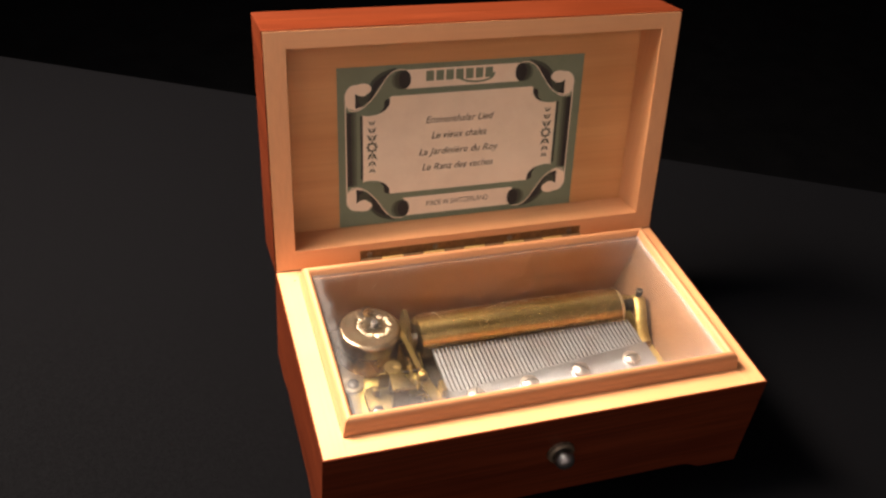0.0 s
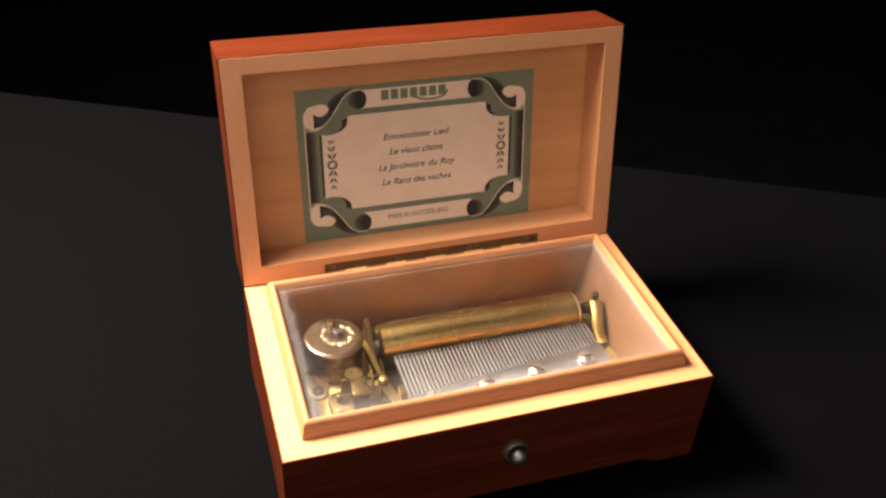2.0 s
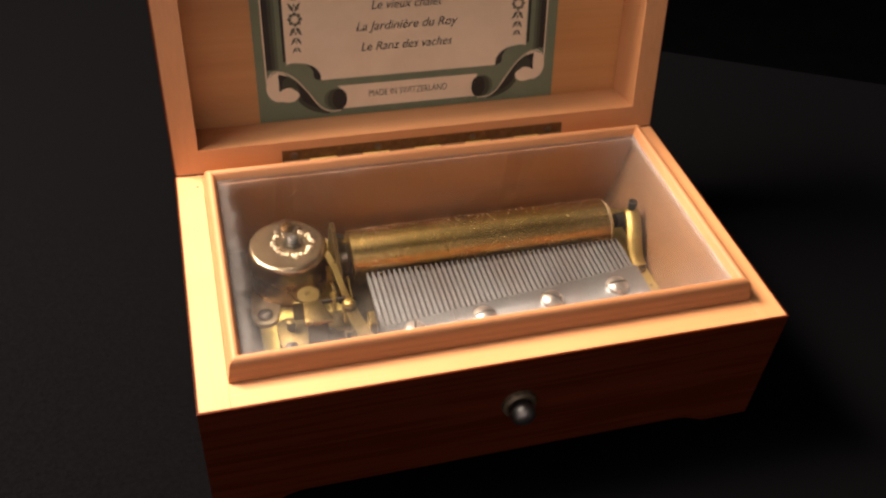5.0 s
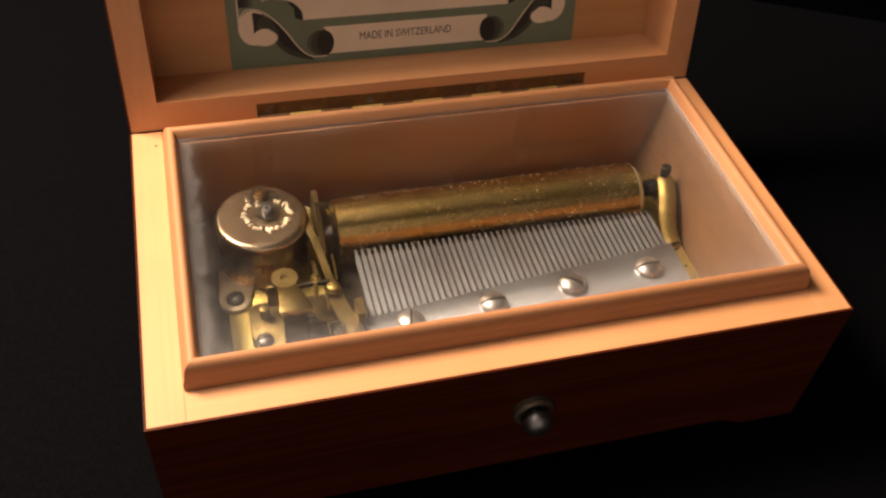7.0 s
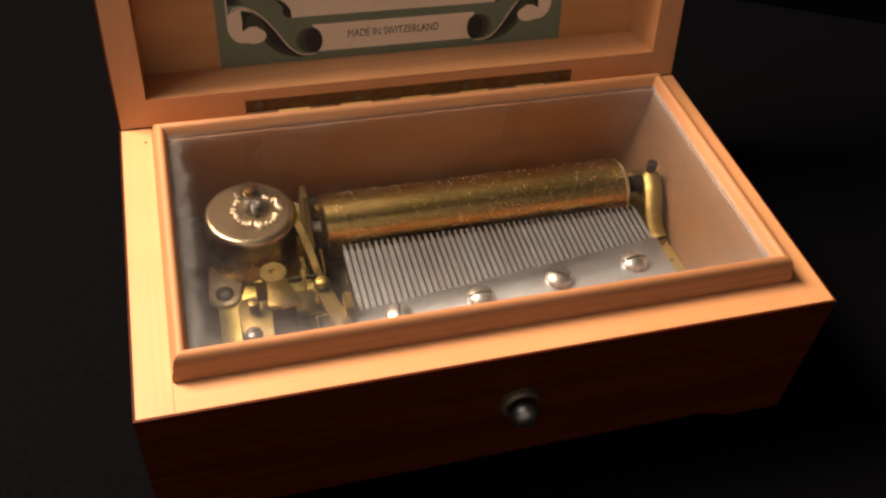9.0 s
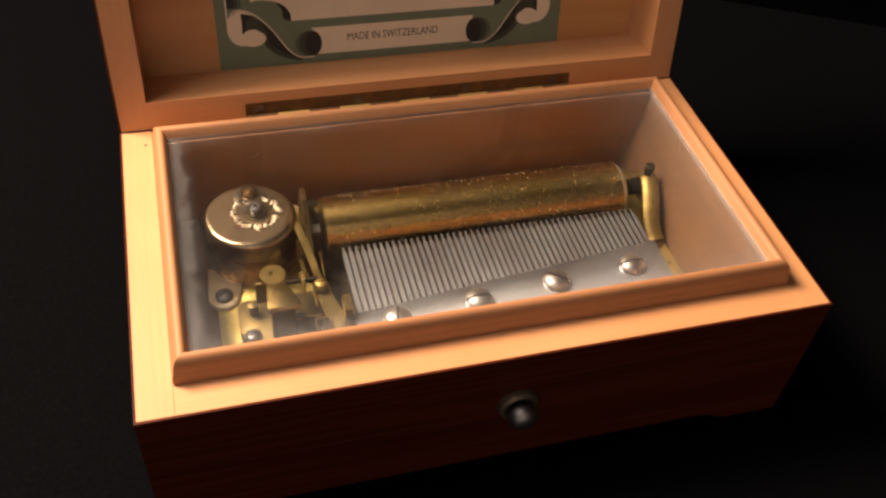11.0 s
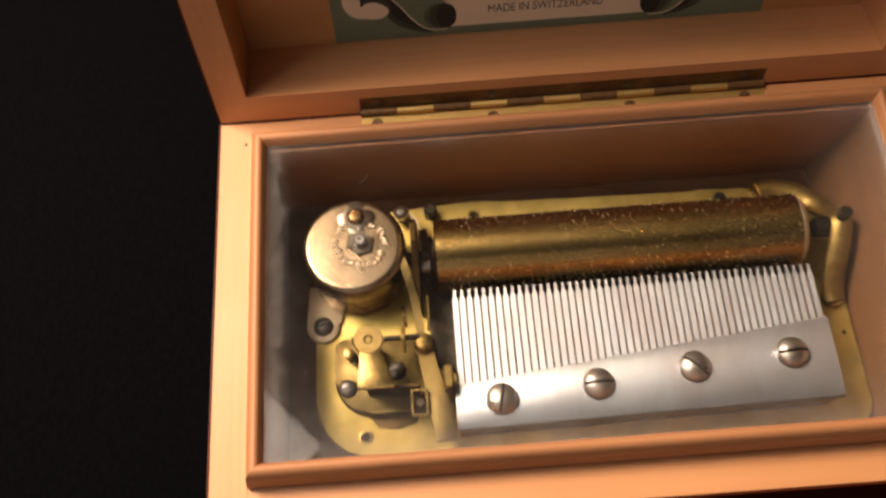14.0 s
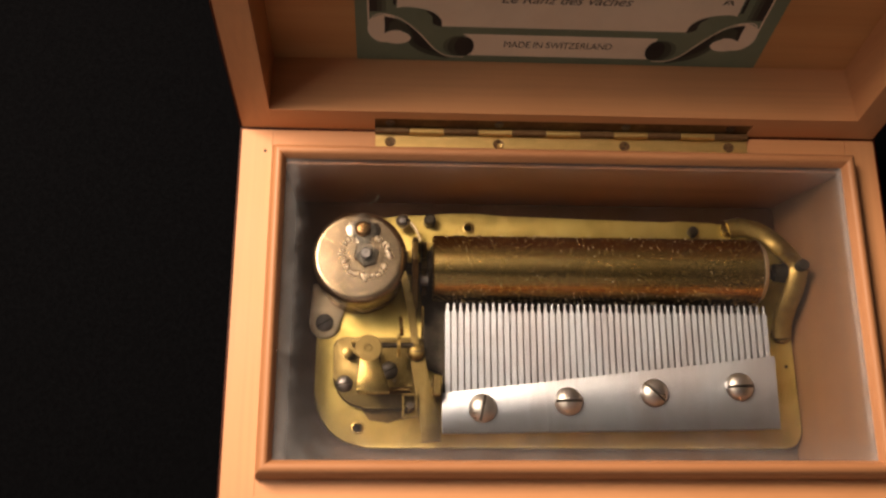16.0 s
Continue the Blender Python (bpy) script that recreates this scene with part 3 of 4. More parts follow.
def moulding(corners, mat):
    """One mitred strip; corners: the inner ends with the outward ways of both neighbours."""
    (ax, ay, au, av), (bx, by, bu, bv) = corners
    b = bmesh.new()
    a = [b.verts.new((ax + au * d, ay + av * d, z)) for d, z in PROFILE]
    e = [b.verts.new((bx + bu * d, by + bv * d, z)) for d, z in PROFILE]
    n = len(PROFILE)
    for i in range(n):
        b.faces.new((a[i], a[(i + 1) % n], e[(i + 1) % n], e[i]))
    b.faces.new(a), b.faces.new(e)
    return part("moulding", b, mat, pane_frame, "", smooth=35)


FL, FR, BR, BL = (FX0, FY0, -1, -1), (FX1, FY0, 1, -1), (FX1, FY1, 1, 1), (FX0, FY1, -1, 1)
moulding((FL, FR), MOULD_X), moulding((FR, BR), MOULD_Y), moulding((BR, BL), MOULD_X), moulding((BL, FL), MOULD_Y)
pane = part("pane", block(FX0 - 1.5, FX1 + 1.5, FY0 - 1.5, FY1 + 1.5, 2.7, 4.2), GLASS, pane_frame, "dusty clear glass pane")
pane.visible_shadow = False

lint = part("lint", bar([(-46.3, -20.2, 4.27), (-45.6, -19.9, 4.3), (-45.0, -19.5, 4.4), (-44.5, -18.9, 4.35), (-44.2, -18.0, 4.27)], 0.07, 1.0, 6, 4), SHADE, None)
tagged(lint, "short curled grey thread of lint lying on the glass", "lint")

# ---- the movement ----
PLATE = -20.5
works = thing("musical_movement", (0, -44, RIM - 24.5), "brass cylinder musical movement with steel comb, inside the case", "movement")
front = rounded(-59.4, 60.2, -73.4, -30.0, (13, 4, 0.1, 0.1))
back = [(60.2, -20.4), (57.0, -16.6), (52.0, -15.7), (44.6, -15.9), (42.6, -16.5), (40.4, -15.5), (33.0, -15.4), (30.0, -15.8), (2.0, -15.1), (-14.0, -14.7), (-19.0, -14.2), (-25.0, -14.2), (-29.5, -14.6), (-40.0, -15.2), (-52.0, -16.4), (-56.5, -18.5)]
plate = part("bedplate", prism(front[:14] + back + [(-59.4, -26.0)], -24.5, PLATE, None, 0.6), PLATE_BRASS, works, "brass bedplate")
for x, y in ((-21.6, -18.1), (-48.8, -68.8)):
    part("plate_screw", lathe([(1.65, 0), (1.6, 0.3), (1.15, 0.4), (0.75, -0.1), (0, -0.1)], 20, (x, y, PLATE)), BRASS_DULL, plate)
part("plate_hole", lathe([(0.45, 0), (0.4, 0.05), (0, 0.05)], 14, (58.0, -53.3, PLATE)), DARK, plate)
part("plate_post", lathe([(1.4, 0), (1.4, 1.6), (1.0, 2.0), (0, 2.0)], 18, (36.6, -18.6, PLATE)), DARK, plate, "dark steel post")

# comb
TEETH, T0, T1 = 50, -28.3, 50.7


def root(x):
    return -61.2 + (x + 27) * 8.8 / 76.5


CT = -11.5
comb = part("comb", prism([(-28.9, -70.8), (51.3, -69.5), (51.6, root(51.6)), (-28.9, root(-28.9))], CT - 1.6, CT, None, 0.15), STEEL, works, "ground steel comb")
# dark sheet over the bedplate, standing in for shade under teeth and cylinder
part("comb_base_shade", prism([(-28.4, -70.2), (50.8, -69.0), (51.0, -23.5), (-33.5, -23.5), (-33.5, -54), (-28.4, -56)], PLATE + 0.02, -19.2), DARK, comb, "dark base sheet standing in for shade")
part("comb_riser", prism([(-28.4, -70.2), (50.8, -69.0), (51.0, -60), (-28.4, -63.5)], -19.18, CT - 1.62), BRASS_DULL, comb, "brass riser bar")
pitch = (T1 - T0) / TEETH
for i in range(TEETH):
    x = T0 + (i + 0.5) * pitch
    w = 0.5 * pitch - 0.19
    y = root(x) - 0.4
    tip = [(x - w, y), (x + w, y), (x + w, -42.2), (x + 0.28, -41.4), (x + 0.24, -39.9), (x - 0.24, -39.9), (x - 0.28, -41.4), (x - w, -42.2)]
    part("tooth", prism(tip, CT - 1.0, CT - 0.04), STEEL, comb)
for x, y, a in ((-19.4, -65.0, 78), (0.9, -63.3, 2), (21.4, -61.2, -42), (42.1, -59.7, 2)):
    slotted_screw("comb_screw", x, y, CT, 3.35, 2.3, a, NICKEL, comb, "domed slotted steel screw")

# pinned cylinder
AY, AZ, CR = -30.8, -13.6, 8.2
drum = part("cylinder", lathe([(0, 0.3), (1.8, 0.3), (1.8, 0), (CR - 0.4, 0), (CR, 0.3), (CR, 80.15), (1.8, 80.15), (1.8, 80.0), (0, 80.0)], 96, (-31.2, AY, AZ), "x"), CYLINDER, works, "aged brass pinned cylinder")
part("end_cap", lathe([(0, 0.0), (CR - 0.02, 0.0), (CR + 0.02, 0.2), (CR - 0.95, 1.35), (1.8, 1.4), (0, 1.4)], 96, (49.0, AY, AZ), "x"), PALE, drum, "pale bevelled end cap")
rng = random.Random(4)
verts, faces = [], []
for tooth in range(TEETH):
    for tune in range(4):
        px = T0 + (tooth + 0.5) * pitch + (tune - 1.5) * 0.33
        for k in range(rng.choice((2, 3, 4, 5, 7))):
            t = rng.uniform(0, 2 * math.pi)
            c, s = math.cos(t), math.sin(t)
            o = len(verts)
            lean = rng.uniform(-0.06, 0.06)
            for r, h, shift in ((CR - 0.1, 0.105, 0.0), (CR + 0.24, 0.10, lean), (CR + 0.36, 0.045, lean)):
                for dx, dt in ((-h, -h), (h, -h), (h, h), (-h, h)):
                    verts.append((px + dx + shift, AY + c * r - s * dt, AZ + s * r + c * dt))
            faces += [(o + 8, o + 9, o + 10, o + 11)] + [(o + q + j, o + q + (j + 1) % 4, o + q + 4 + (j + 1) % 4, o + q + 4 + j) for q in (0, 4) for j in range(4)]
me = bpy.data.meshes.new("pins")
me.from_pydata(verts, [], faces)
bm = bmesh.new()
bm.from_mesh(me)
bpy.data.meshes.remove(me)
tagged(part("pins", bm, PIN, drum, "fine steel pins", smooth=80), kind="stuff")
part("arbor", lathe([(0, 0), (1.7, 0), (1.7, 5), (1.2, 5.2), (1.2, 8.0), (0, 8.0)], 24, (50.3, AY, AZ), "x"), DARK, drum)
part("arbor", lathe([(0, 0), (1.5, 0), (1.5, 9.0), (0, 9.0)], 24, (-39.8, AY, AZ), "x"), DARK, drum)


def gear(r, teeth, h, thick, at, axis):
    out = []
    for i in range(teeth):
        for k, rr in ((0.0, r), (0.35, r), (0.5, r - h), (0.85, r - h)):
            t = 2 * math.pi * (i + k) / teeth
            out.append((rr * math.cos(t), rr * math.sin(t)))
    b = prism(out, 0, thick)
    turn = {"z": Matrix.Identity(4), "x": Matrix.Rotation(math.pi / 2, 4, "Y"), "y": Matrix.Rotation(math.pi / 2, 4, "X")}[axis]
    b.transform(Matrix.Translation(at) @ turn)
    return b


part("drive_wheel", gear(6.6, 40, 0.6, 1.2, (-33.9, AY, AZ), "x"), DARK_BRASS, works, "toothed brass drive wheel")
part("end_disc", lathe([(0, 0), (4.4, 0), (4.6, 0.2), (4.6, 1.0), (0, 1.0)], 48, (-32.5, AY, AZ), "x"), DARK, works)
part("bearing_plate", prism([(-42.0, PLATE), (-23.5, PLATE), (-24.2, -9), (-26.0, -3.2), (-27.6, -1.6), (-31.8, -1.7), (-33.8, -3.6), (-36.5, -7.4), (-41.6, -9.8)], -36.1, -34.8, None, 0.25, axes="yzx"), DARK_BRASS, works, "upright browned brass bearing plate")
part("bearing_lug", lathe([(0, 0), (1.3, 0), (1.5, 0.2), (1.5, 2.0), (0, 2.0)], 20, (-34.4, -34.6, -9.4), "x"), GREY, works, "bright steel pivot")
part("bearing_lug", block(-34.6, -31.6, -27.4, -24.6, -13.2, -11.2, 0.3), BRASS_DULL, works)

# curved bearing at the far end of the cylinder
bearing = part("bearing", bar([(45.8, -17.7, -19.6), (49.2, -17.2, -19.4), (54.0, -18.6, -19.0), (57.6, -21.8, -18.2), (59.4, -25.8, -15.4), (59.3, -28.8, -11.8), (59.0, -31.4, -10.3), (58.3, -35.4, -12.0), (57.4, -39.0, -14.8), (57.1, -42.2, -17.6), (57.2, -44.4, -19.0), (57.3, -46.0, -19.6)], 2.5, 0.62), BRASS_DULL, works, "curved brass end bearing")
part("bearing_foot", lathe([(2.5, 0), (2.5, 0.9), (2.1, 1.3), (0, 1.4)], 24, (57.3, -45.2, PLATE)), BRASS, bearing)
part("bearing_end", lathe([(2.3, 0), (2.3, 1.2), (1.8, 1.7), (0, 1.8)], 24, (46.4, -17.7, PLATE)), BRASS, bearing)
part("bearing_boss", lathe([(0, 0), (1.7, 0), (2.2, 0.3), (2.4, 3.2), (2.0, 3.5), (0, 3.5)], 28, (53.4, AY - 0.4, -12.3), "x"), DARK, bearing)
part("bearing_screw", lathe([(1.1, 0), (1.1, 1.5), (1.4, 1.6), (1.4, 3.3), (1.2, 3.5), (0, 3.5)], 20, (58.8, -30.6, -9.3)), DARK, bearing, "dark screw")
part("click_post", lathe([(1.5, PLATE), (1.5, -17.4), (1.1, -17), (0, -17)], 18, (-31.6, -16.9, 0)), DARK, works)
click = part("click_wheel", gear(1.9, 9, 0.3, 0.9, (-38.5, -17.6, -17.4), "z"), WORN, works, "small toothed steel click wheel")
part("pivot_post", lathe([(0.9, PLATE), (0.9, -16.4), (0.7, -16.0), (0, -15.9)], 20, (-38.5, -17.6, 0)), BLUED, click)
part("click_spring", strip([(-36.4, -18.2, -16.6), (-35.0, -20.4, -16.2), (-34.0, -23.4, -15.8)], 1.5, 0.5, (0, 0, 1)), PALE, click, "bent pale click spring")

# spring barrel
BX, BY, BZ, BRAD = -48.8, -30.0, -5.6, 11.35
shoulder = [(BRAD - 1.7 + 1.7 * math.cos(t), BZ - 1.7 + 1.7 * math.sin(t)) for t in (0, 0.3, 0.6, 0.9, 1.2, 1.4)]
barrel = part("spring_barrel", lathe([(0, -11.2), (BRAD - 0.25, -11.2), (BRAD, -11.0)] + shoulder + [(BRAD - 1.8, BZ), (0, BZ)], 72, (BX, BY, 0)), BARREL, works, "polished nickel-brass spring barrel")
# drum wall in a darker metal than the cap: dark reflections put into colour
part("barrel_drum", lathe([(0, PLATE + 0.02), (BRAD - 0.6, PLATE + 0.02), (BRAD - 0.35, PLATE + 0.4), (BRAD - 0.35, -11.22), (0, -11.22)], 72, (BX, BY, 0)), DARK_BROWN, barrel, "dark brown metal drum")
RX, RY = -47.1, -29.8
# embossed lettering round the cap, worn past reading: raised strokes
rows = bmesh.new()
turn = 0.0
while turn < 2 * math.pi - 0.12:
    wide = rng.uniform(0.75, 1.25)
    for k in range(rng.choice((1, 2, 2, 3))):
        t = turn + rng.uniform(0.0, wide) / 5.2
        long, half = rng.uniform(0.55, 0.95), rng.uniform(0.30, 0.46)
        stroke = lathe([(1.0, 0.0), (0.92, 0.35), (0.7, 0.7), (0.4, 0.92), (0, 1.0)], 10)
        stroke.transform(Matrix.Translation((RX, RY, BZ - 0.02)) @ Matrix.Rotation(t, 4, "Z") @ Matrix.Translation((5.4 + rng.uniform(-0.55, 0.55), 0, 0)) @ Matrix.Rotation(rng.choice((0.0, 0.0, 0.5, -0.5, 1.5)), 4, "Z") @ Matrix.Diagonal((long, half, 0.5, 1)))
        held = bpy.data.meshes.new("stroke")
        stroke.to_mesh(held)
        rows.from_mesh(held)
        stroke.free()
        bpy.data.meshes.remove(held)
    turn += (wide + 0.35) / 5.2
part("embossing", rows, SPARK, barrel, "ring of embossed bright strokes", smooth=60)
part("boss_ring", lathe([(4.1, -0.02), (4.0, 0.16), (3.4, 0.18), (3.3, 0.03), (0, 0.03)], 48, (RX, RY, BZ)), BARREL, barrel)
hub = part("hub", lathe([(0, 0), (3.15, 0), (3.15, 0.55), (2.9, 0.75), (1.6, 0.78), (0, 0.78)], 6, (RX, RY, BZ), phase=0.3), WORN, barrel, "grey six-sided steel hub")
part("arbor_end", lathe([(1.35, 0), (1.35, 1.2), (1.0, 1.5), (0.45, 1.5), (0.4, 1.0), (0, 1.0)], 20, (RX, RY, BZ + 0.7)), BLUED, hub)
lobes = []
for i in range(4):
    for k in range(-3, 4):
        t = math.radians(90 * i + k * 9)
        rr = 4.1 - 0.05 * k * k
        lobes.append((-47.9 + rr * math.cos(t), -23.6 + rr * math.sin(t)))
    t = math.radians(90 * i + 45)
    lobes.append((-47.9 + 2.3 * math.cos(t), -23.6 + 2.3 * math.sin(t)))
cross = part("stop_wheel", prism(lobes, BZ + 0.02, BZ + 0.55, None, 0.12), WORN, barrel, "pale lobed stop wheel")
part("stop_screw", lathe([(1.9, 0), (1.85, 0.5), (1.3, 1.0), (0, 1.2)], 20, (-47.9, -23.6, BZ + 0.55)), DARK_BROWN, cross, "brown domed screw")
foot = [(-60.6, -33.5), (-61.2, -43.4)] + [(-57.4 + 3.8 * math.cos(math.radians(t)), -43.4 + 3.8 * math.sin(math.radians(t))) for t in range(180, 390, 20)] + [(-52.0, -38.0), (-53.0, -34.0)]
part("barrel_foot", prism(foot, PLATE + 0.02, PLATE + 1.2, None, 0.5), PALE, barrel, "nickel-brass foot")
slotted_screw("foot_screw", -57.4, -43.4, PLATE + 1.2, 2.2, 1.3, 30, BLUED, barrel)

# governor
gov = part("governor_base", prism(rounded(-54.9, -33.2, -64.4, -47.2, (8, 1.5, 1, 2.5)), PLATE + 0.02, -17.6, None, 0.6), BASE, works, "brass governor base")
slotted_screw("base_screw", -52.1, -58.6, -17.6, 2.0, 1.2, 15, BLUED, gov)
slotted_screw("base_screw", -41.4, -55.3, -17.6, 2.1, 1.2, 25, BLUED, gov)
GZ = -4.2
part("governor_disc", lathe([(0.6, GZ - 1.1), (3.0, GZ - 1.1), (3.1, GZ - 0.9), (3.1, GZ - 0.2), (2.95, GZ), (0.95, GZ), (0.75, GZ - 0.2), (0.6, GZ - 0.3)], 40, (-46.1, -52.2, 0)), OLIVE, gov, "round brass cock")
# dark patch laid on the bedplate in place of shade before the arm
part("slot", prism([(-48.4, -63.6), (-36.4, -64.2), (-37.6, -66.4), (-41.5, -67.6), (-46.0, -67.0)], PLATE + 0.02, PLATE + 0.25), DARK_BRASS, gov, "dark patch standing in for shade before the arm")
part("worm", lathe([(0, GZ - 0.35)] + [(0.5, GZ - 0.35), (0.5, GZ - 2)] + [(0.55 + 0.35 * (k % 2), GZ - 2.2 - 0.35 * k) for k in range(28)] + [(0.4, -17.5), (0, -17.5)], 16, (-46.1, -52.2, 0)), DARK, gov)
arm = [(-47.9, -54.4), (-43.6, -54.4), (-41.0, -61.9), (-48.6, -62.3)]
part("cock_arm", prism(arm, GZ - 1.0, GZ - 0.05, None, 0.2), BRASS, gov, "brass arm")
# leg and added wall in dark brass: shade below the arm put into colour
part("cock_leg", block(-47.6, -42.2, -60.6, -58.6, -17.6, GZ - 0.98, 0.2), DARK_BRASS, gov)
part("arm_lip", block(-48.5, -41.1, -62.6, -61.95, GZ - 1.3, GZ - 0.25, 0.15), BRASS, gov)
part("shade_wall", block(-42.4, -36.2, -61.2, -60.3, -17.6, -10.6, 0.2), DARK_BRASS, gov, "added dark wall standing in for shade")
part("wheel_arbor", lathe([(0, 0), (0.6, 0), (0.6, 7.5), (0, 7.5)], 14, (-43.2, -50.6, -9.5), "x"), DARK, gov)
part("wheel", gear(2.9, 20, 0.5, 0.8, (-39.5, -50.6, -10.5), "x"), BRASS_DULL, gov)
part("fan", block(-50.2, -44.9, -50.2, -49.6, -16.0, -9.2, 0.1), BRASS_DULL, gov)
part("stud", lathe([(1.2, -17.6), (1.2, -14.5), (0, -14.2)], 18, (-51.2, -51.5, 0)), OLIVE, gov)

# start and stop lever beside the comb
lever = part("stop_lever", prism([(-36.6, -50.0), (-33.2, -50.0), (-32.6, -56), (-29.6, -66), (-29.2, -72.6), (-33.4, -72.8), (-34.4, -66), (-36.0, -56)], -12.6, -11.5, None, 0.2), OLIVE, works, "flat brass stop lever")
part("lever_post", lathe([(1.4, PLATE), (1.4, -12.7), (2.0, -12.6), (2.0, -10.4), (1.6, -10.0), (0, -10.0)], 22, (-35.1, -52.0, 0)), OLIVE, lever)
slotted_screw("lever_screw", -35.1, -52.0, -10.0, 1.6, 0.9, 0, BRASS_DULL, lever)
bm = bmesh.new()
strip([(-38.0, -67.2, -10.6), (-38.0, -62.0, -10.6)], 0.5, 0.6, (1, 0, 0), bm, 2)
strip([(-34.9, -67.2, -10.6), (-34.9, -62.0, -10.6)], 0.5, 0.6, (1, 0, 0), bm, 2)
strip([(-38.2, -67.2, -10.6), (-34.7, -67.2, -10.6)], 0.5, 0.6, (0, 1, 0), bm, 2)
strip([(-38.2, -62.0, -10.6), (-34.7, -62.0, -10.6)], 0.5, 0.6, (0, 1, 0), bm, 2)
part("spring_loop", bm, OLIVE, lever, "bent wire loop")
part("loop_post", lathe([(0.9, PLATE), (0.9, -11.2), (0, -11.2)], 14, (-36.4, -64.4, 0)), DARK, lever)
part("curved_arm", strip([(-38.6, -33.4, -7.2), (-37.9, -35.4, -7.4), (-37.1, -38.4, -8.2), (-36.4, -41.5, -9.4), (-35.6, -47.0, -10.4), (-35.2, -51.6, -10.0)], 1.9, 0.7), OLIVE, lever, "curved brass arm")
part("spring_wire", strip([(-33.5, -41.0, -11.0), (-33.5, -45.0, -11.4), (-33.7, -48.8, -11.8)], 0.6, 0.9), BRASS, lever)
part("guide_tab", strip([(-38.8, -44.0, -9.0), (-38.6, -46.4, -8.0), (-38.4, -48.2, -9.6)], 0.9, 0.5), BRASS, lever)
part("end_block", block(-31.2, -29.2, -62.5, -57.5, PLATE, -8.4, 0.3), OLIVE, lever)

# ---- the printed label in the lid ----
label = thing("paper_label", (-1.8, 20, RIM + 8), "printed green and cream paper label pasted inside the lid", "label")
CX, CU = -1.9, 39.3


def printed(name, outline, mat, parent=None, lift=None, tag=""):
    """A patch of print: an outline in lid coordinates, a little proud of the paper."""
    r = DEEP - 0.12 - (lift if lift is not None else 0.02)
    b = bmesh.new()
    b.faces.new([b.verts.new((x, u, r)) for x, u in outline])
    bmesh.ops.triangulate(b, faces=b.faces)
    return part(name, b, mat, parent or sheet, tag, LID, smooth=0)


def ellipse(x, u, rx, ru, a0=0, a1=360, n=28):
    full = a1 - a0 == 360
    return [(x + rx * math.cos(math.radians(a0 + (a1 - a0) * i / n)), u + ru * math.sin(math.radians(a0 + (a1 - a0) * i / n))) for i in range(n + (0 if full else 1))]


def ribbon(points, wide):
    path = [Vector((*p, 0)) for p in points]
    path = smooth_path(path, 8)
    left, right = [], []
    for i, p in enumerate(path):
        d = (path[min(i + 1, len(path) - 1)] - path[max(i - 1, 0)]).normalized()
        n = Vector((-d.y, d.x, 0)) * wide / 2
        left.append((p + n)[:2]), right.append((p - n)[:2])
    return left + right[::-1]


def curved(points, steps=6):
    return [tuple(p[:2]) for p in smooth_path([Vector((*p, 0)) for p in points], steps)]


sheet = part("sheet", block(-50.0, 46.8, 7.65, 71.0, DEEP - 0.12, DEEP - 0.01), GREEN, label, "sage green paper", LID)
printed("song_panel", [(-40.6, 20.1), (36.6, 20.1), (36.6, 59.3), (-40.6, 59.3)], CREAM)
printed("banner", [(-27, 61.7), (20.5, 61.7), (20.5, 68.9), (-27, 68.9)], CREAM)
printed("banner", [(-25, 10.0), (20.5, 10.0), (20.5, 17.7), (-25, 17.7)], CREAM)


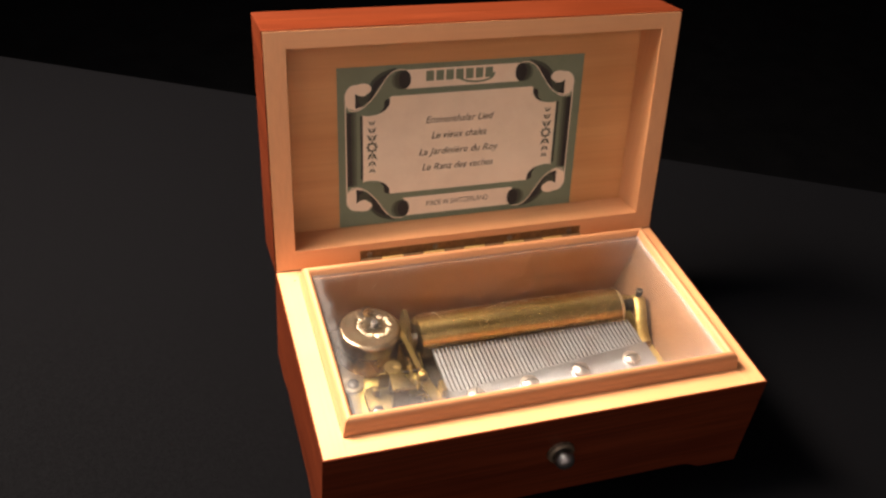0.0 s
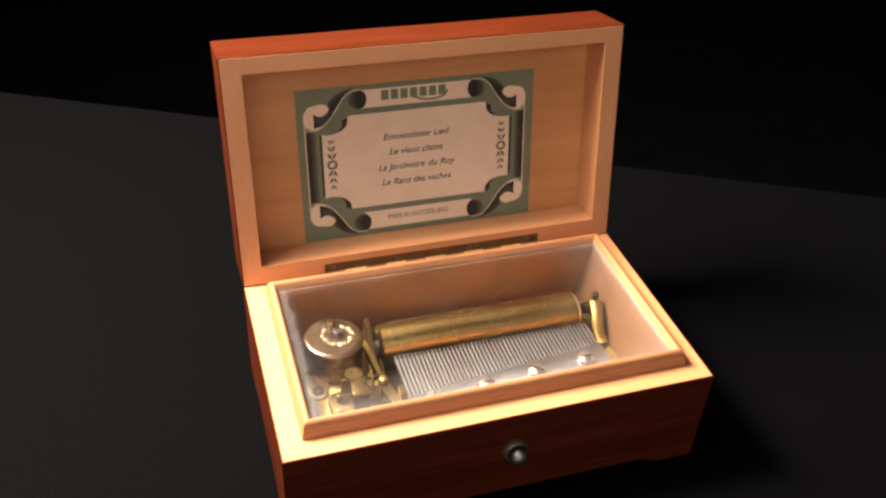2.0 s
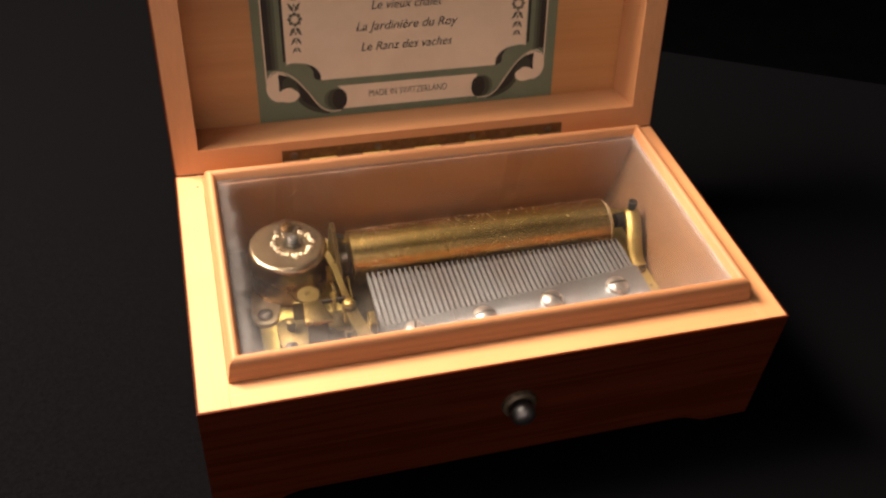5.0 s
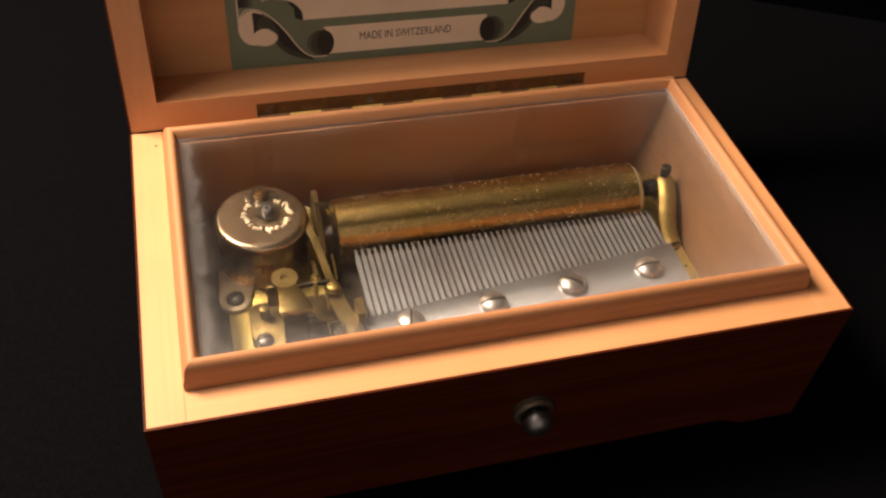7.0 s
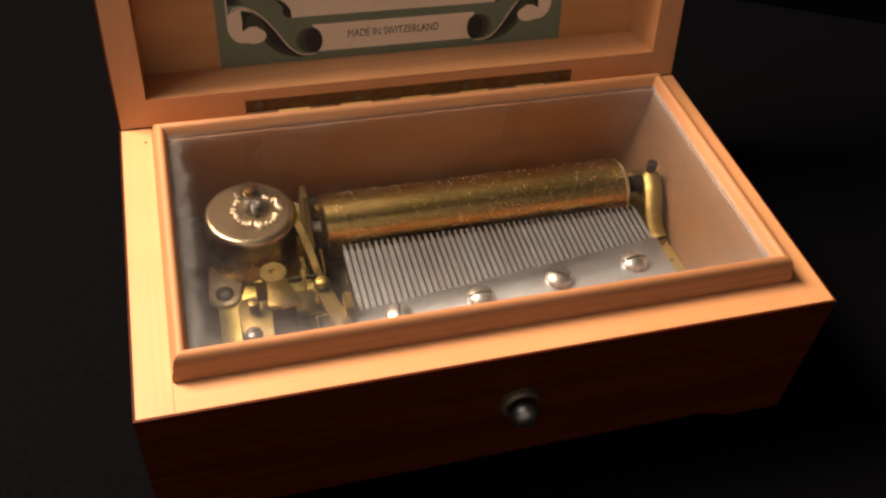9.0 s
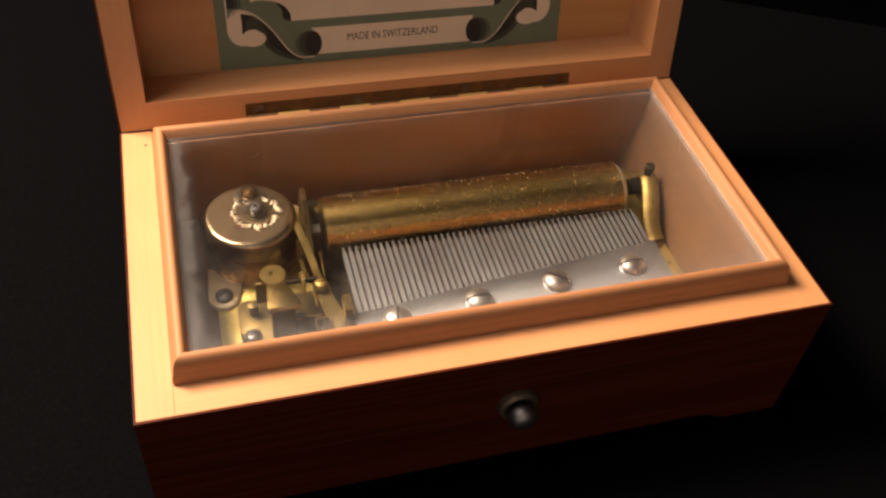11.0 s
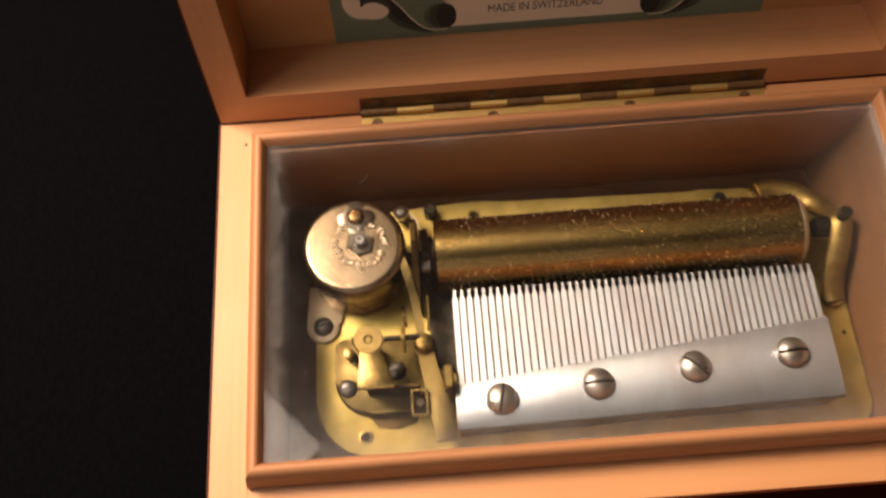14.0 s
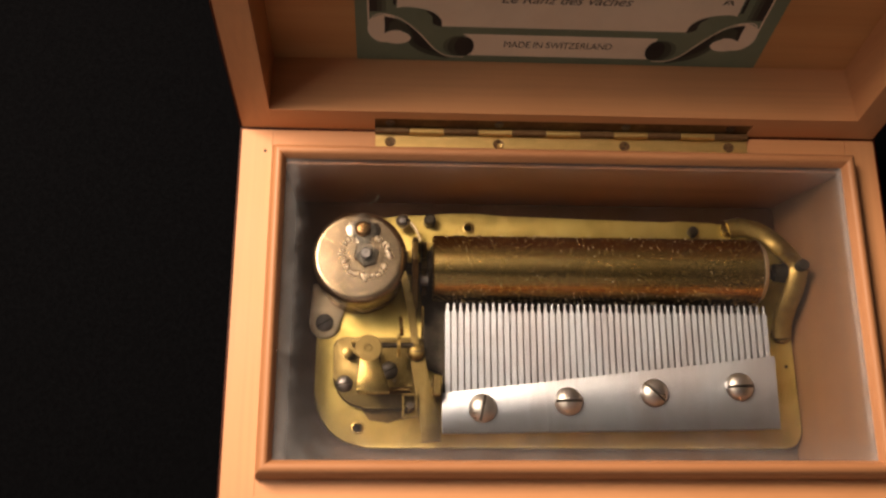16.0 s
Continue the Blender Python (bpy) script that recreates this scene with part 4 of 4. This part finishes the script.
def corner(sx, su):
    """One scroll corner; sx, su: which corner."""
    def at(pts):
        return [(CX + sx * (CX - x), CU + su * (u - CU)) if sx > 0 else (x, CU + su * (u - CU)) for x, u in pts]

    printed("scroll_leaf", at(curved([(-24.0, 61.6), (-29.8, 59.2), (-30.4, 57.5), (-31.6, 54.5), (-35.5, 52.6), (-40.8, 53.0), (-41.0, 60), (-30, 62)])), GREEN, None, 0.05)
    printed("shadow", at(curved([(-38.6, 57.6), (-37.0, 61.5), (-36.4, 64.5), (-32.8, 67.2), (-28.0, 69.3), (-30.5, 67.4), (-34.5, 63.0), (-37.6, 58.2), (-38.6, 57.6)])), INK, None, 0.06)
    printed("shadow_edge", at(curved([(-39.6, 57.6), (-38.4, 61.5), (-37.4, 65.2), (-33.6, 68.4), (-28.0, 69.9), (-30.5, 67.4), (-34.5, 63.0), (-37.6, 58.2), (-39.6, 57.6)])), SHADE, None, 0.055)
    printed("ribbon", at(curved([(-24.6, 69.1), (-28.4, 68.8), (-31.5, 66.4), (-35.0, 61.2), (-38.6, 57.0), (-42.0, 55.0), (-40.8, 53.4), (-35.8, 52.8), (-31.0, 56.0), (-30.3, 59.2), (-24.6, 61.6)])), GREEN, None, 0.08)
    printed("roll_tone", at(ellipse(-26.3, 65.2, 3.4, 3.5)), MIDTONE, None, 0.095)
    printed("roll_shade", at(ellipse(-25.6, 65.3, 3.0, 3.65)), SHADE, None, 0.10)
    printed("roll_end", at(ellipse(-24.7, 65.3, 2.3, 3.5)), INK, None, 0.105)
    printed("leaf_tip", at(curved([(-30.3, 58.6), (-30.6, 56.0), (-32.8, 53.6), (-34.0, 53.4), (-32.6, 55.2), (-32.3, 57.6), (-30.3, 58.6)])), INK, None, 0.10)
    printed("curl", at(ellipse(-43.3, 59.7, 4.0, 4.8)), CREAM, None, 0.11)
    printed("curl_top", at(ellipse(-40.6, 62.7, 3.3, 2.2)), CREAM, None, 0.12)
    printed("curl_hollow", at(curved([(-43.4, 61.2), (-43.3, 58.0), (-43.2, 55.6), (-40.2, 56.6), (-38.2, 58.6), (-37.5, 60.9), (-39.5, 60.2), (-41.6, 60.2), (-43.4, 61.2)])), SHADE, None, 0.13)
    printed("curl_dark", at([(-43.4, 61.2), (-43.2, 55.4), (-40.4, 56.3), (-42.2, 57.6), (-42.5, 59.8)]), INK, None, 0.14)
    printed("ribbon_edge", at(ribbon([(-24.6, 69.1), (-28.4, 68.9), (-31.5, 66.6), (-35.0, 61.4), (-38.6, 57.1), (-42.0, 54.9), (-45.2, 54.9), (-46.9, 57.4)], 0.32)), CREAM, None, 0.15)


for sx in (-1, 1):
    def col(x0, x1, u0=24.6, u1=54.0):
        e = sorted((CX + sx * (x0 - CX) * -1, CX + sx * (x1 - CX) * -1))
        return [(e[0], u0), (e[1], u0), (e[1], u1), (e[0], u1)]
    printed("side_shadow", col(-46.9, -45.0), INK)
    printed("side_fold", col(-45.0, -44.0), SHADE)
    printed("side_tone", col(-44.0, -43.0), MIDTONE)
    printed("side_edge", col(-41.5, -40.7, 27.0, 52.5), INK, None, 0.04)
    printed("side_line", col(-47.2, -46.8, 20.5, 58.0), CREAM, None, 0.05)
    for su in (-1, 1):
        corner(sx, su)
    fx = CX + sx * 35.2
    for k in range(8):
        printed("flower_petal", ellipse(fx + 1.6 * math.cos(k * math.pi / 4), 39.9 + 1.6 * math.sin(k * math.pi / 4), 0.62, 0.6, n=10), SPRIG, None, 0.05)
    for su in (-1, 1):
        for k, u in enumerate((3.7, 6.7, 9.5)):
            s = 1 - 0.16 * k
            for dx in (-1, 1):
                tip = [(fx + dx * a * s, 39.9 + su * (u + b * s)) for a, b in ((0.1, -1.3), (1.2, -0.8), (1.95, 1.4), (1.0, 0.8), (0.2, -0.3))]
                printed("leaf", tip, SPRIG, None, 0.05 if dx > 0 else 0.06)
            printed("bud", ellipse(fx, 39.9 + su * (u + 0.55 * s), 0.3 * s, 0.5 * s, n=10), SPRIG, None, 0.07)


def words(text, x, u, width, cap, shear, mat, name):
    """Printed words, centred at x on the base line u."""
    cu = bpy.data.curves.new(name, "FONT")
    cu.body, cu.size, cu.shear, cu.align_x = text, 10.0, shear, "LEFT"
    cu.offset = 0.05 if shear else 0.0
    ob = bpy.data.objects.new(name, cu)
    scene.collection.objects.link(ob)
    bpy.context.view_layer.update()
    me = bpy.data.meshes.new_from_object(ob)
    bpy.data.objects.remove(ob)
    bpy.data.curves.remove(cu)
    b = bmesh.new()
    b.from_mesh(me)
    bpy.data.meshes.remove(me)
    xs = [v.co.x for v in b.verts]
    k = width / (max(xs) - min(xs))
    ku = cap / 7.0
    for v in b.verts:
        v.co = (x + (v.co.x - (min(xs) + max(xs)) / 2) * k, u + v.co.y * ku, DEEP - 0.2)
    return part(name, b, mat, sheet, "", LID, smooth=0)


words("Emmenthaler Lied", -2.7, 47.7, 27.2, 2.7, 0.3, PRINT, "song_title")
words("Le vieux chalet", -2.7, 41.4, 22.4, 2.7, 0.3, PRINT, "song_title")
words("La Jardinière du Roy", -2.6, 34.9, 32.2, 2.7, 0.3, PRINT, "song_title")
words("Le Ranz des vaches", -2.8, 28.5, 29.2, 2.7, 0.3, PRINT, "song_title")
words("MADE IN SWITZERLAND", -2.5, 13.3, 25.6, 2.2, 0.0, INK, "origin_line")
# the maker's mark, as plain bars
for i in range(7):
    x = -16.6 + i * 3.85
    printed("mark_bar", [(x, 64.2), (x + 3.0, 64.2), (x + 3.0, 68.1), (x, 68.1)], GREEN, None, 0.05)
printed("mark_sweep", ribbon([(-3.5, 64.4), (0.0, 63.1), (4.5, 62.8), (8.8, 63.8), (10.2, 66.0)], 0.8), GREEN, None, 0.06)
